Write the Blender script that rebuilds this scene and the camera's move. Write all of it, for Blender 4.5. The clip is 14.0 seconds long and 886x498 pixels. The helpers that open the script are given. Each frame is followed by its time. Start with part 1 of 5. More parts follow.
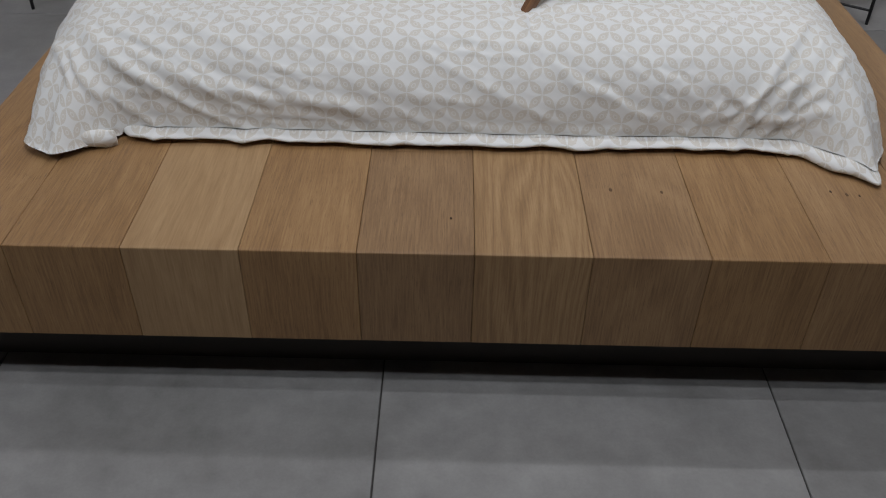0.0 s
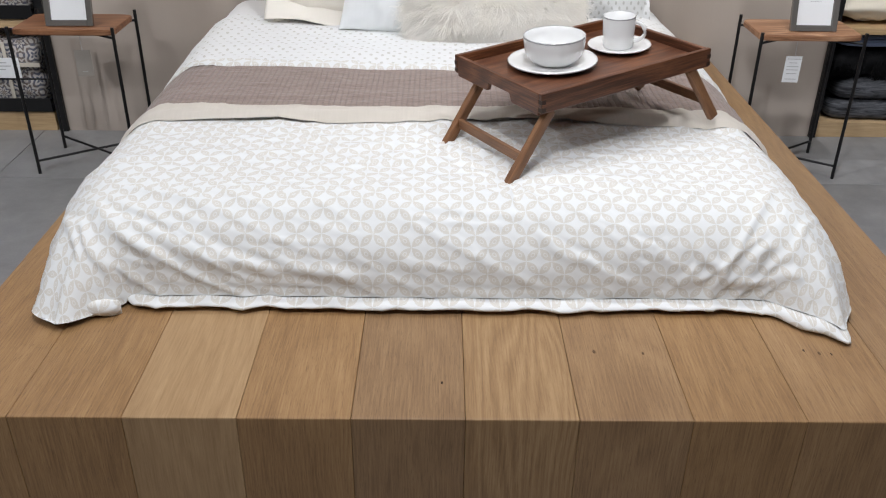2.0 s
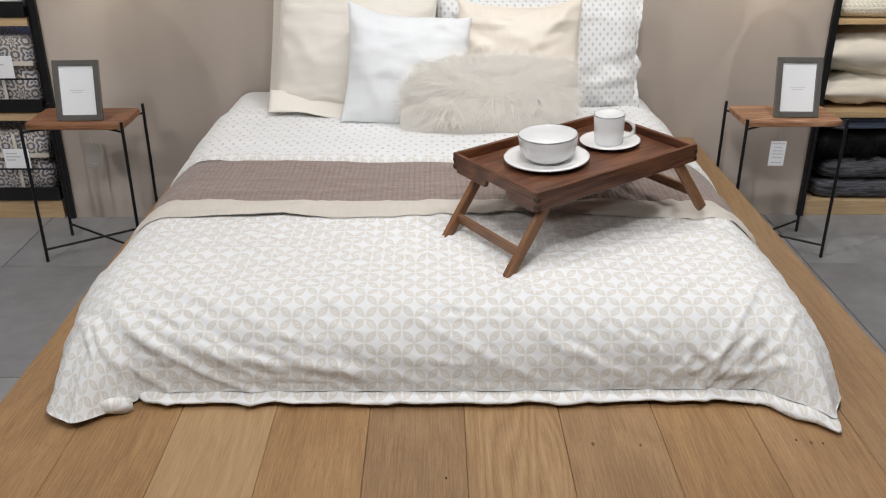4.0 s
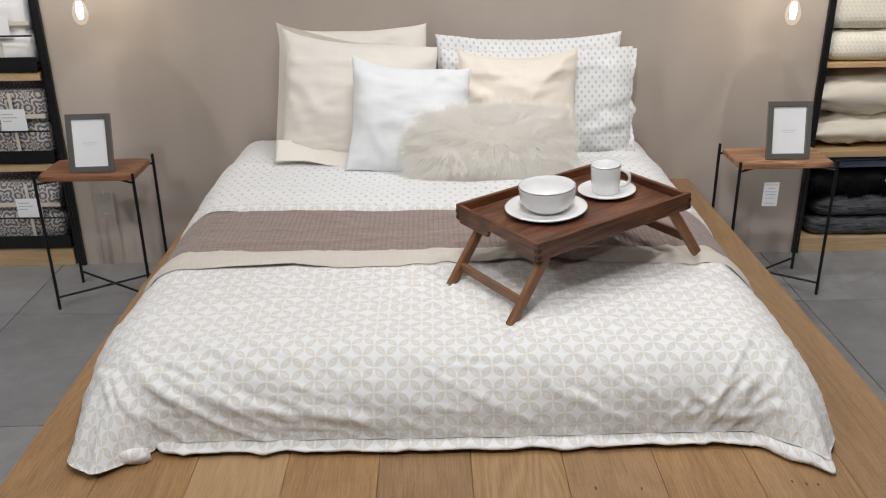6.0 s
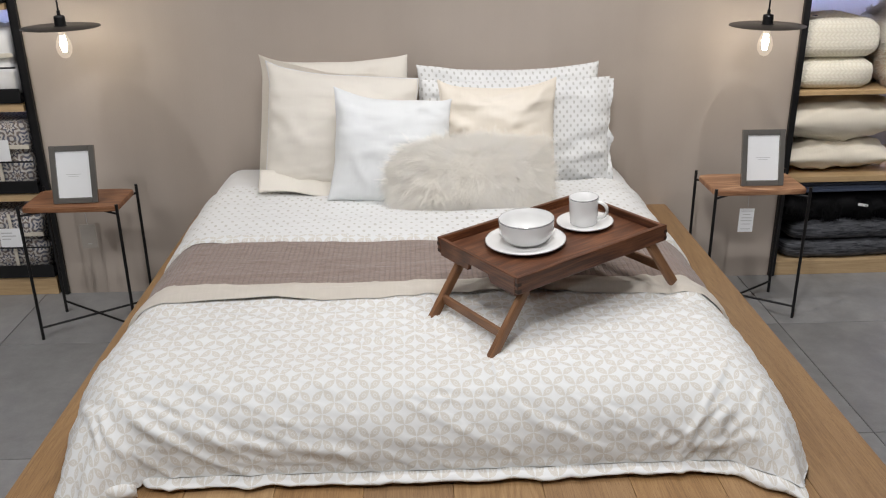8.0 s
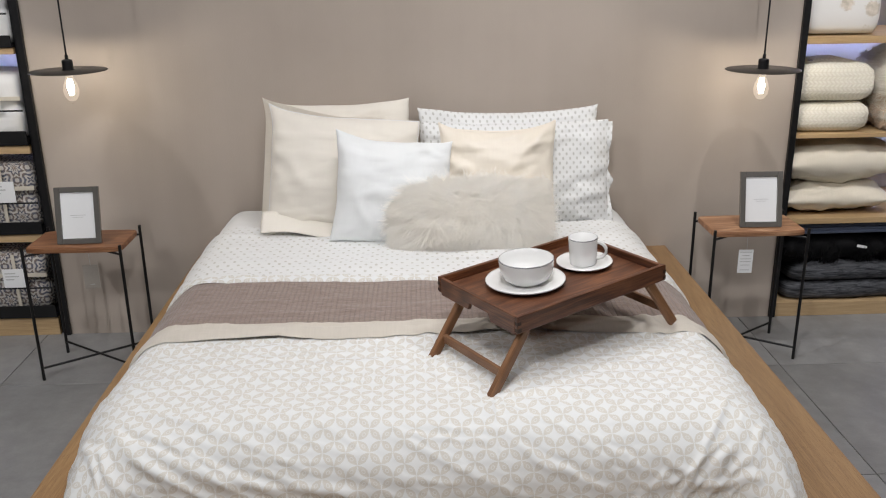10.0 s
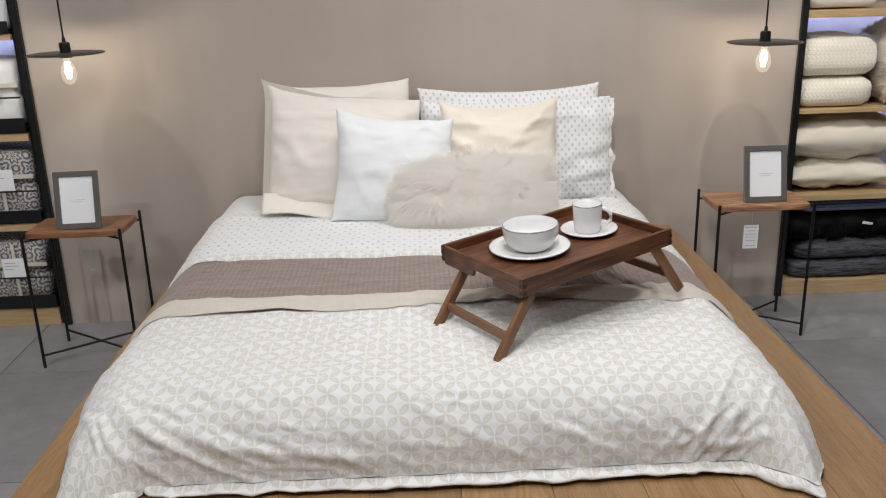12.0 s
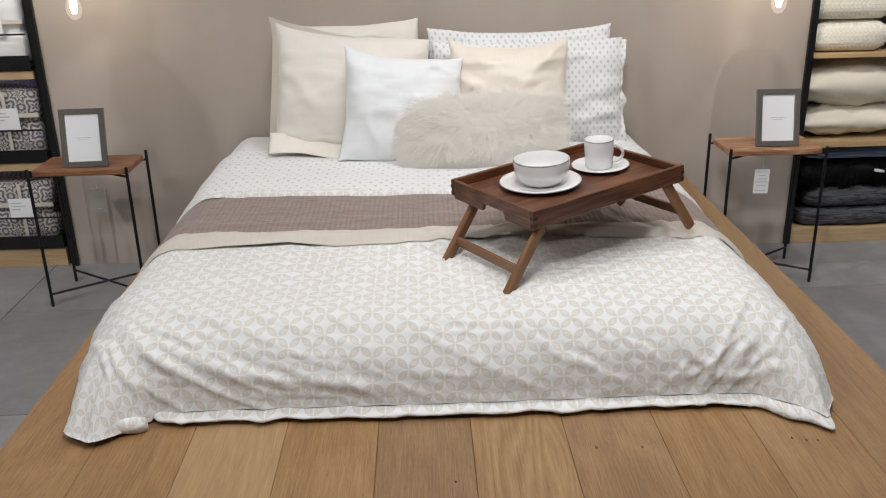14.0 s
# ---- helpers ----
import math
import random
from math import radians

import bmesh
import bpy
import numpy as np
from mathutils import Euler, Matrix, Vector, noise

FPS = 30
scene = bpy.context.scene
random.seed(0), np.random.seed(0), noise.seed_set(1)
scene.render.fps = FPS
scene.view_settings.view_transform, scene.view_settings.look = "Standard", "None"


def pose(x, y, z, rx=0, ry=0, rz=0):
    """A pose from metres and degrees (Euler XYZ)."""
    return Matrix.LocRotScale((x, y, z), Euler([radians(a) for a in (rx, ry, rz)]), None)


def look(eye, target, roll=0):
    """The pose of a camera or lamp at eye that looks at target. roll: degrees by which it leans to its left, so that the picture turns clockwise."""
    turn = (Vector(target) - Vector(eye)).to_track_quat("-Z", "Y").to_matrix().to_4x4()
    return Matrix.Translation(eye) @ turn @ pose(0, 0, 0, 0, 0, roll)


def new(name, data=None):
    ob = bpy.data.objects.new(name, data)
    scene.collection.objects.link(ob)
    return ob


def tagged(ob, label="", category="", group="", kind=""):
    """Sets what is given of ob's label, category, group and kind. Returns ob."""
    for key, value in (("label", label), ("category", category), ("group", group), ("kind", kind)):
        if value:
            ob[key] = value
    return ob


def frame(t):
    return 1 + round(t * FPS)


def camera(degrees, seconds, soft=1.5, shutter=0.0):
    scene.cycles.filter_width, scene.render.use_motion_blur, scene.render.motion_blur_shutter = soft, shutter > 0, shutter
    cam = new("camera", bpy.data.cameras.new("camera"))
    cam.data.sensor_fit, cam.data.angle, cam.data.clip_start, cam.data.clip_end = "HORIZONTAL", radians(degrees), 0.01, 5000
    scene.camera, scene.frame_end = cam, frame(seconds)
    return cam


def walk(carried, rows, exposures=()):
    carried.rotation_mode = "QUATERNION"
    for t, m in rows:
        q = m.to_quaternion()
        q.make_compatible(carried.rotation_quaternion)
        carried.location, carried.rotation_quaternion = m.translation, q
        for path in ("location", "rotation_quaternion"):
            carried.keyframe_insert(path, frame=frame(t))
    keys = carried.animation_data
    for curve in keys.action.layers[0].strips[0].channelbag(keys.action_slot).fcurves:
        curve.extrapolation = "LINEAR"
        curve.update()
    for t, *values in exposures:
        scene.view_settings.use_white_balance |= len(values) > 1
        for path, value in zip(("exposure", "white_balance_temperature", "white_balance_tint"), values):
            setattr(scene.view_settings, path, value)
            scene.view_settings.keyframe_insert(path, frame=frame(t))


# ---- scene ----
cam = camera(53.8, 14.0, 1.1)
PATH = [
    (0, (-0.052, -1.267, 1.383), (-0.061, 0.309, 0.151), 1.0),
    (0.5, (-0.05, -1.277, 1.412), (-0.06, 0.371, 0.28), 0.8),
    (1, (-0.048, -1.286, 1.437), (-0.049, 0.41, 0.378), 0.6),
    (1.5, (-0.047, -1.295, 1.459), (-0.04, 0.432, 0.451), 0.5),
    (2, (-0.054, -1.305, 1.479), (-0.044, 0.443, 0.508), 0.6),
    (2.5, (-0.062, -1.314, 1.502), (-0.052, 0.459, 0.576), 0.5),
    (3, (-0.064, -1.327, 1.523), (-0.05, 0.469, 0.641), 0.3),
    (3.2, (-0.066, -1.331, 1.532), (-0.046, 0.472, 0.666), 0.2),
    (5.3, (-0.066, -1.388, 1.636), (-0.056, 0.448, 0.844), -0.3),
    (5.5, (-0.076, -1.398, 1.637), (-0.062, 0.445, 0.86), -0.2),
    (6, (-0.076, -1.4, 1.661), (-0.059, 0.445, 0.887), -0.8),
    (6.5, (-0.074, -1.407, 1.687), (-0.03, 0.441, 0.922), -1.1),
    (7, (-0.074, -1.416, 1.701), (-0.011, 0.439, 0.954), -1.0),
    (7.5, (-0.071, -1.423, 1.717), (-0.011, 0.433, 0.974), -0.9),
    (8, (-0.071, -1.424, 1.723), (-0.015, 0.433, 0.983), -0.8),
    (8.5, (-0.069, -1.427, 1.732), (-0.014, 0.436, 1.006), -0.7),
    (9, (-0.07, -1.443, 1.734), (-0.016, 0.43, 1.035), -0.7),
    (11.3, (-0.066, -1.449, 1.643), (-0.005, 0.453, 1.027), -1.3),
    (11.5, (-0.076, -1.456, 1.625), (-0.018, 0.446, 1.009), -1.6),
    (12, (-0.076, -1.454, 1.598), (-0.024, 0.444, 0.968), -1.7),
    (12.5, (-0.082, -1.452, 1.574), (-0.033, 0.44, 0.927), -1.2),
    (13, (-0.089, -1.45, 1.555), (-0.054, 0.434, 0.886), -1.0),
    (13.5, (-0.09, -1.452, 1.54), (-0.057, 0.425, 0.851), -1.3),
    (14, (-0.095, -1.463, 1.523), (-0.055, 0.404, 0.807), -1.3),
]
walk(cam, [(t, look(eye, target, roll)) for t, eye, target, roll in PATH],
     [(0.0, -0.82, 6300, 10), (0.3, -0.48, 6200, 10), (0.5, -0.25, 6150, 10), (1.0, -0.23, 6250, 10), (1.5, -0.12, 6250, 10), (3.0, -0.18, 6430, 10), (5.5, -0.33, 6570, 10), (14.0, -0.35, 6570, 10)])

# ---- light ----
world = bpy.data.worlds.new("world")
scene.world = world
world.use_nodes = True
world.node_tree.nodes["Background"].inputs[0].default_value = (0.9, 0.93, 1.0, 1)
world.node_tree.nodes["Background"].inputs[1].default_value = 0.09

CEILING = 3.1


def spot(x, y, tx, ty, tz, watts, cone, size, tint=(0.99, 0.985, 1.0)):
    """The light of an assumed ceiling spotlight; its fitting is out of view."""
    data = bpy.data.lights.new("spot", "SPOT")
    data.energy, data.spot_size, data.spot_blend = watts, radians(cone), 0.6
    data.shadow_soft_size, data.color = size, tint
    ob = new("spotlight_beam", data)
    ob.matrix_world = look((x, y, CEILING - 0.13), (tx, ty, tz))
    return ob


# lamps out of view, most of them placed from the shadows they cast
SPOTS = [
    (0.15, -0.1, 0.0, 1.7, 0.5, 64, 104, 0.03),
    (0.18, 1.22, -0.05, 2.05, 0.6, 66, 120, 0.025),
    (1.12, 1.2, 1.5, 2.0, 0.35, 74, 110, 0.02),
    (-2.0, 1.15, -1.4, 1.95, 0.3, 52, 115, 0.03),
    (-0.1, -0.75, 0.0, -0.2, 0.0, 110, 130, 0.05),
    # two fill lamps added to brighten floor and bed front, no source known
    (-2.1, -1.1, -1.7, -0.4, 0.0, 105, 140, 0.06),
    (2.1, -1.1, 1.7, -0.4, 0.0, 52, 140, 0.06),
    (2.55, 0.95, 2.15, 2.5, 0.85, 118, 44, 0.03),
    # added to brighten the goods on the left shelf, no source known
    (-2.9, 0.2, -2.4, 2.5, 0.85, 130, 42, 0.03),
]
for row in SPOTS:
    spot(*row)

# ---- materials ----


class Mat:
    """A small builder of node materials."""

    def __init__(self, name, rough=0.6, metal=0.0, colour=(0.5, 0.5, 0.5)):
        self.m = bpy.data.materials.new(name)
        self.m.use_nodes = True
        self.t = self.m.node_tree
        self.b = self.t.nodes["Principled BSDF"]
        self.b.inputs["Roughness"].default_value = rough
        self.b.inputs["Metallic"].default_value = metal
        self.b.inputs["Base Color"].default_value = (*colour, 1)

    def node(self, kind, **values):
        n = self.t.nodes.new(kind)
        for key, value in values.items():
            if key == "operation":
                n.operation = value
            elif key == "blend":
                n.blend_type = value
        return n

    def put(self, socket, value):
        if isinstance(value, bpy.types.NodeSocket):
            self.t.links.new(value, socket)
        else:
            socket.default_value = value

    def math(self, op, a, b=0.0, c=0.0):
        n = self.node("ShaderNodeMath", operation=op)
        for i, v in enumerate((a, b, c)):
            self.put(n.inputs[i], v)
        return n.outputs[0]

    def uv(self, sx=1, sy=1, sz=1, rz=0.0, kind="UV"):
        tc = self.node("ShaderNodeTexCoord")
        mp = self.node("ShaderNodeMapping")
        self.t.links.new(tc.outputs[kind], mp.inputs[0])
        mp.inputs["Scale"].default_value = (sx, sy, sz)
        mp.inputs["Rotation"].default_value = (0, 0, rz)
        return mp.outputs[0]

    def add(self, vec, offset):
        n = self.node("ShaderNodeVectorMath")
        n.operation = "ADD"
        self.put(n.inputs[0], vec)
        self.put(n.inputs[1], offset)
        return n.outputs[0]

    def noise(self, vec, scale, detail=4, rough=0.55, distort=0.0):
        n = self.node("ShaderNodeTexNoise")
        self.put(n.inputs["Vector"], vec)
        n.inputs["Scale"].default_value = scale
        n.inputs["Detail"].default_value = detail
        n.inputs["Roughness"].default_value = rough
        n.inputs["Distortion"].default_value = distort
        return n.outputs[0]

    def ramp(self, fac, stops):
        n = self.node("ShaderNodeValToRGB")
        e = n.color_ramp.elements
        while len(e) < len(stops):
            e.new(0.5)
        for i, (p, c) in enumerate(stops):
            e[i].position = p
            e[i].color = (*c, 1) if len(c) == 3 else c
        self.put(n.inputs[0], fac)
        return n.outputs[0]

    def mix(self, fac, a, b, blend="MIX"):
        n = self.node("ShaderNodeMix")
        n.data_type, n.blend_type = "RGBA", blend
        self.put(n.inputs[0], fac)
        for s, v in ((n.inputs[6], a), (n.inputs[7], b)):
            self.put(s, (*v, 1) if isinstance(v, tuple) and len(v) == 3 else v)
        return n.outputs[2]

    def remap(self, v, a, b, c, d):
        n = self.node("ShaderNodeMapRange")
        for i, x in enumerate((v, a, b, c, d)):
            self.put(n.inputs[i], x)
        return n.outputs[0]

    def xyz(self, vec):
        n = self.node("ShaderNodeSeparateXYZ")
        self.put(n.inputs[0], vec)
        return n.outputs

    def random(self):
        return self.node("ShaderNodeObjectInfo").outputs["Random"]

    def bump(self, height, strength, distance=0.002):
        n = self.node("ShaderNodeBump")
        n.inputs["Strength"].default_value = strength
        n.inputs["Distance"].default_value = distance
        self.put(n.inputs["Height"], height)
        self.t.links.new(n.outputs[0], self.b.inputs["Normal"])
        return self

    def colour(self, c):
        self.put(self.b.inputs["Base Color"], c)
        return self

    def rough(self, c):
        self.put(self.b.inputs["Roughness"], c)
        return self

    def sheen(self, w=0.3):
        self.b.inputs["Sheen Weight"].default_value = w
        self.b.inputs["Sheen Roughness"].default_value = 0.6
        return self


def plain(name, colour, rough=0.5, metal=0.0, grain=60, vary=0.12, bump=0.1, coat=0.0):
    """A single-coloured surface with fine unevenness at two scales."""
    m = Mat(name, rough, metal)
    tc = m.uv(kind="Object")
    fine, wide = m.noise(tc, grain * 5, 3), m.noise(tc, grain * 0.2, 3)
    both = m.math("ADD", m.math("MULTIPLY", fine, 0.4), m.math("MULTIPLY", wide, 0.6))
    low = tuple(c * (1 - vary) for c in colour)
    high = tuple(min(1, c * (1 + vary)) for c in colour)
    m.colour(m.ramp(both, [(0.3, low), (0.7, high)]))
    m.rough(m.remap(both, 0.3, 0.7, max(rough - 0.08, 0.02), min(rough + 0.08, 1)))
    if bump:
        m.bump(fine, bump, 0.001)
    m.b.inputs["Coat Weight"].default_value = coat
    return m.m


def wood(name, dark, mid, light, rough=0.5, pore=0.25, plank=True, vary=0.18, figure=1.0):
    """Timber with its grain along v of the map; metres."""
    m = Mat(name, rough)
    r = m.random()
    n = m.node("ShaderNodeCombineXYZ")
    m.put(n.inputs[0], m.math("MULTIPLY", r, 17.0))
    m.put(n.inputs[1], m.math("MULTIPLY", r, 41.0))
    flat = m.uv()
    bend = m.node("ShaderNodeCombineXYZ")
    m.put(bend.inputs[0], m.math("MULTIPLY", m.math("SUBTRACT", m.noise(m.uv(6, 2.2, 1), 1.0, 2), 0.5), 0.022))
    vec = m.add(m.add(flat, bend.outputs[0]), n.outputs[0])
    def scaled(sx, sy):
        q = m.node("ShaderNodeVectorMath")
        q.operation = "MULTIPLY"
        m.put(q.inputs[0], vec)
        q.inputs[1].default_value = (sx, sy, 1)
        return q.outputs[0]
    broad = m.noise(scaled(5.0, 0.7), 1.0, 2, 0.5, 0.5)
    rings = m.math("FRACT", m.math("MULTIPLY", broad, 12.0 * figure))
    rings = m.math("ABSOLUTE", m.math("SUBTRACT", rings, 0.5))
    streak = m.noise(scaled(240, 8.0), 1.0, 5, 0.7)
    fine = m.noise(scaled(560, 26.0), 1.0, 3, 0.65)
    mottle = m.noise(scaled(16, 4.0), 1.0, 4, 0.6, 0.8)
    tone = m.math("ADD", m.math("MULTIPLY", rings, 0.22 * figure), m.math("MULTIPLY", m.math("SUBTRACT", streak, 0.5), 1.0))
    tone = m.math("ADD", tone, m.math("MULTIPLY", m.math("SUBTRACT", broad, 0.5), 0.25))
    tone = m.math("ADD", tone, m.math("MULTIPLY", m.math("SUBTRACT", mottle, 0.5), 0.35))
    tone = m.math("ADD", tone, 0.38)
    col = m.ramp(tone, [(0.2, dark), (0.45, mid), (0.72, light)])
    pores = m.remap(fine, 0.56, 0.68, 0.0, pore)
    col = m.mix(pores, col, tuple(c * 0.5 for c in dark))
    value = m.remap(r, 0, 1, 1 - vary, 1 + vary)
    hsv = m.node("ShaderNodeHueSaturation")
    m.put(hsv.inputs["Value"], value)
    m.put(hsv.inputs["Saturation"], m.remap(m.math("FRACT", m.math("MULTIPLY", r, 7.3)), 0, 1, 0.97, 1.06))
    m.put(hsv.inputs["Color"], col)
    m.colour(hsv.outputs[0])
    m.rough(m.remap(streak, 0.3, 0.7, rough - 0.07, rough + 0.1))
    m.bump(m.math("SUBTRACT", streak, pores), 0.25, 0.0006)
    return m.m


def linen(name, colour, rough=0.85, weave=900, vary=0.06, sheen=0.25, bump=0.16, blotch=6):
    """Woven cloth; metres on its map."""
    m = Mat(name, rough)
    vec = m.uv()
    x, y, _ = m.xyz(vec)
    a = m.math("SINE", m.math("MULTIPLY", x, weave * 6.283))
    b = m.math("SINE", m.math("MULTIPLY", y, weave * 6.283))
    threads = m.math("MULTIPLY", a, b)
    slub = m.noise(m.uv(160, 12, 1), 1.0, 3)
    wide = m.noise(vec, blotch, 4)
    tone = m.math("ADD", m.math("MULTIPLY", slub, 0.5), m.math("MULTIPLY", wide, 0.5))
    m.colour(m.ramp(tone, [(0.3, tuple(c * (1 - vary) for c in colour)), (0.7, tuple(min(1, c * (1 + vary)) for c in colour))]))
    m.bump(m.math("ADD", m.math("MULTIPLY", threads, 0.3), slub), bump, 0.0008)
    m.sheen(sheen)
    return m


def petal_print():
    """White cotton with beige petals that meet in fours."""
    m = linen("petal_print_cotton", (0.787, 0.797, 0.793), vary=0.02, bump=0.2)
    pitch = 0.0411
    x, y, _ = m.xyz(m.uv(1 / pitch, 1 / pitch, 1, radians(45)))
    rag = m.noise(m.uv(), 320, 2)
    masks = []
    for a, b in ((x, y), (y, x)):
        fa = m.math("FRACT", a)
        db = m.math("ABSOLUTE", m.math("SUBTRACT", m.math("FRACT", m.math("ADD", b, 0.5)), 0.5))
        edge = m.math("SUBTRACT", m.math("MULTIPLY", m.math("SINE", m.math("MULTIPLY", fa, math.pi)), 0.228), m.math("ADD", db, m.math("MULTIPLY", m.math("SUBTRACT", rag, 0.5), 0.09)))
        leaf = m.remap(edge, 0.0, 0.03, 0.0, 1.0)
        dx = m.math("SUBTRACT", fa, 0.5)
        dist = m.math("SQRT", m.math("ADD", m.math("MULTIPLY", m.math("MULTIPLY", dx, dx), 0.55), m.math("MULTIPLY", db, db)))
        ring = m.remap(m.math("ABSOLUTE", m.math("SUBTRACT", dist, 0.085)), 0.012, 0.03, 0.65, 0.0)
        rim = m.remap(m.math("ABSOLUTE", m.math("SUBTRACT", edge, 0.06)), 0.0, 0.02, 0.25, 0.0)
        masks.append(m.math("MULTIPLY", leaf, m.math("SUBTRACT", m.math("SUBTRACT", 1.0, ring), rim)))
    both = m.math("MAXIMUM", masks[0], masks[1])
    both = m.math("MULTIPLY", both, m.remap(m.noise(m.uv(), 500, 2), 0.35, 0.65, 0.7, 1.0))
    m.colour(m.mix(both, (0.787, 0.797, 0.793), (0.645, 0.61, 0.545)))
    return m.m


def sprig_print(name, px, py, sx, sy, ink=(0.50, 0.47, 0.42), base=(0.785, 0.79, 0.785), border=None):
    """White cotton with small sprigs in staggered rows."""
    m = linen(name, base, vary=0.02, bump=0.2)
    x, y, _ = m.xyz(m.uv(1 / px, 1 / py, 1))
    row = m.math("FLOOR", y)
    shift = m.math("MULTIPLY", m.math("MODULO", m.math("ABSOLUTE", row), 2.0), 0.5)
    fx = m.math("SUBTRACT", m.math("FRACT", m.math("ADD", x, shift)), 0.5)
    fy = m.math("SUBTRACT", m.math("FRACT", y), 0.5)
    ax, ay = m.math("DIVIDE", fx, sx), m.math("DIVIDE", fy, sy)
    d = m.math("ADD", m.math("MULTIPLY", ax, ax), m.math("MULTIPLY", ay, ay))
    mask = m.remap(d, 0.7, 1.2, 0.9, 0.0)
    mask = m.math("MULTIPLY", mask, m.remap(m.noise(m.uv(), 420, 2), 0.38, 0.6, 0.45, 1.0))
    m.colour(m.mix(mask, base, ink))
    return m.m


OAK = wood("oak", (0.212, 0.117, 0.052), (0.317, 0.187, 0.086), (0.41, 0.258, 0.126), 0.5, 0.5, vary=0.08)
OAK_PALE = wood("oak_pale_board", (0.30, 0.182, 0.086), (0.385, 0.245, 0.122), (0.46, 0.307, 0.163), 0.48, 0.2, vary=0.03)
OAK_FIGURED = wood("oak_figured_board", (0.212, 0.119, 0.052), (0.312, 0.186, 0.085), (0.42, 0.268, 0.132), 0.48, 0.25, vary=0.03, figure=2.2)
PALE_OAK = wood("pale_oak", (0.40, 0.27, 0.14), (0.50, 0.35, 0.19), (0.58, 0.42, 0.25), 0.5, 0.15, vary=0.05)
ACACIA = wood("acacia", (0.025, 0.009, 0.004), (0.092, 0.033, 0.015), (0.225, 0.092, 0.042), 0.38, 0.2, vary=0.1, figure=1.7)
ACACIA_LEG = wood("acacia_leg", (0.11, 0.048, 0.02), (0.205, 0.095, 0.042), (0.31, 0.16, 0.075), 0.45, 0.2, vary=0.1)
SHEESHAM = wood("table_wood", (0.11, 0.042, 0.018), (0.235, 0.10, 0.046), (0.40, 0.205, 0.10), 0.42, 0.3, vary=0.03, figure=1.5)
SHEESHAM_PALE = wood("pale_table_wood", (0.12, 0.05, 0.022), (0.36, 0.175, 0.09), (0.62, 0.38, 0.22), 0.42, 0.3, vary=0.08, figure=2.0)
BLACK = plain("black_metal", (0.012, 0.012, 0.013), 0.42, 0.3, 80, 0.3, 0.15)
DARK_DISC = plain("dark_disc", (0.075, 0.066, 0.058), 0.4, 0.5, 60, 0.25, 0.1)
PETALS = petal_print()
SPRIGS = sprig_print("sprig_print_cotton", 0.038, 0.031, 0.145, 0.23, ink=(0.50, 0.475, 0.42))
PILLOW_SPRIGS = sprig_print("pillow_sprig_cotton", 0.031, 0.0195, 0.15, 0.36, ink=(0.44, 0.43, 0.40))
WHITE_COTTON = linen("white_cotton", (0.80, 0.80, 0.80), vary=0.03).m
WHITE_CUSHION = linen("white_linen", (0.81, 0.83, 0.835), vary=0.02, weave=500, bump=0.15).m
ECRU = linen("ecru_cotton", (0.79, 0.745, 0.67), vary=0.015).m
CREAM_SATIN = linen("cream_satin", (0.82, 0.75, 0.645), rough=0.42, vary=0.03, bump=0.12, sheen=0.1).m
QUILT_EDGE = linen("quilt_edge", (0.60, 0.55, 0.48), vary=0.05).m
PORCELAIN = plain("porcelain", (0.80, 0.80, 0.79), 0.12, 0.0, 20, 0.01, 0.0, coat=0.5)
SILVER = plain("silver_line", (0.50, 0.50, 0.51), 0.28, 0.5, 60, 0.05, 0.0)
GUNMETAL = plain("gunmetal", (0.30, 0.285, 0.265), 0.09, 0.6, 4, 0.03, 0.0)
CARD = plain("white_card", (0.84, 0.85, 0.86), 0.55, 0.0, 60, 0.02, 0.05)
INK = plain("grey_ink", (0.50, 0.50, 0.50), 0.7, 0.0, 60, 0.1, 0.0)


def quilt_cloth():
    m = linen("brown_quilt", (0.235, 0.185, 0.160), vary=0.1, blotch=9)
    x, y, _ = m.xyz(m.uv())
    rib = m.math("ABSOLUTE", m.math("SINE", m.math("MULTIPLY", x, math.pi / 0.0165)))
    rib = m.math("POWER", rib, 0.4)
    dash = m.math("GREATER_THAN", m.math("FRACT", m.math("MULTIPLY", y, 130)), 0.35)
    puff = m.math("MULTIPLY", rib, m.math("SUBTRACT", 1.0, m.math("MULTIPLY", dash, 0.0)))
    puff = m.math("ADD", puff, m.math("MULTIPLY", m.noise(m.uv(40, 90, 1), 1.0, 3), 0.8))
    # colour goes darker between the ribs to make them stand out
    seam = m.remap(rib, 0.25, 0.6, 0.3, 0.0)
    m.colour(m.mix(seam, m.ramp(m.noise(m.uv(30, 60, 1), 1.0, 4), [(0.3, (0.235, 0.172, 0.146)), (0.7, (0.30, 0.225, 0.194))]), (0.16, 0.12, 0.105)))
    m.bump(puff, 0.9, 0.004)
    return m.m


QUILT = quilt_cloth()


def wall_paint():
    m = Mat("wall_paint", 0.8)
    tc = m.uv(kind="Object")
    blot, wide, fine = m.noise(tc, 3.5, 5), m.noise(tc, 0.9, 3), m.noise(m.uv(1, 1, 0.35, kind="Object"), 240, 3)
    band = m.noise(m.uv(7, 7, 0.15, kind="Object"), 1.0, 3)
    t = m.math("ADD", m.math("MULTIPLY", blot, 0.4), m.math("ADD", m.math("MULTIPLY", wide, 0.3), m.math("MULTIPLY", band, 0.3)))
    m.colour(m.ramp(t, [(0.3, (0.395, 0.338, 0.29)), (0.7, (0.455, 0.395, 0.342))]))
    m.bump(m.math("ADD", fine, m.math("MULTIPLY", blot, 0.6)), 0.25, 0.002)
    return m.m


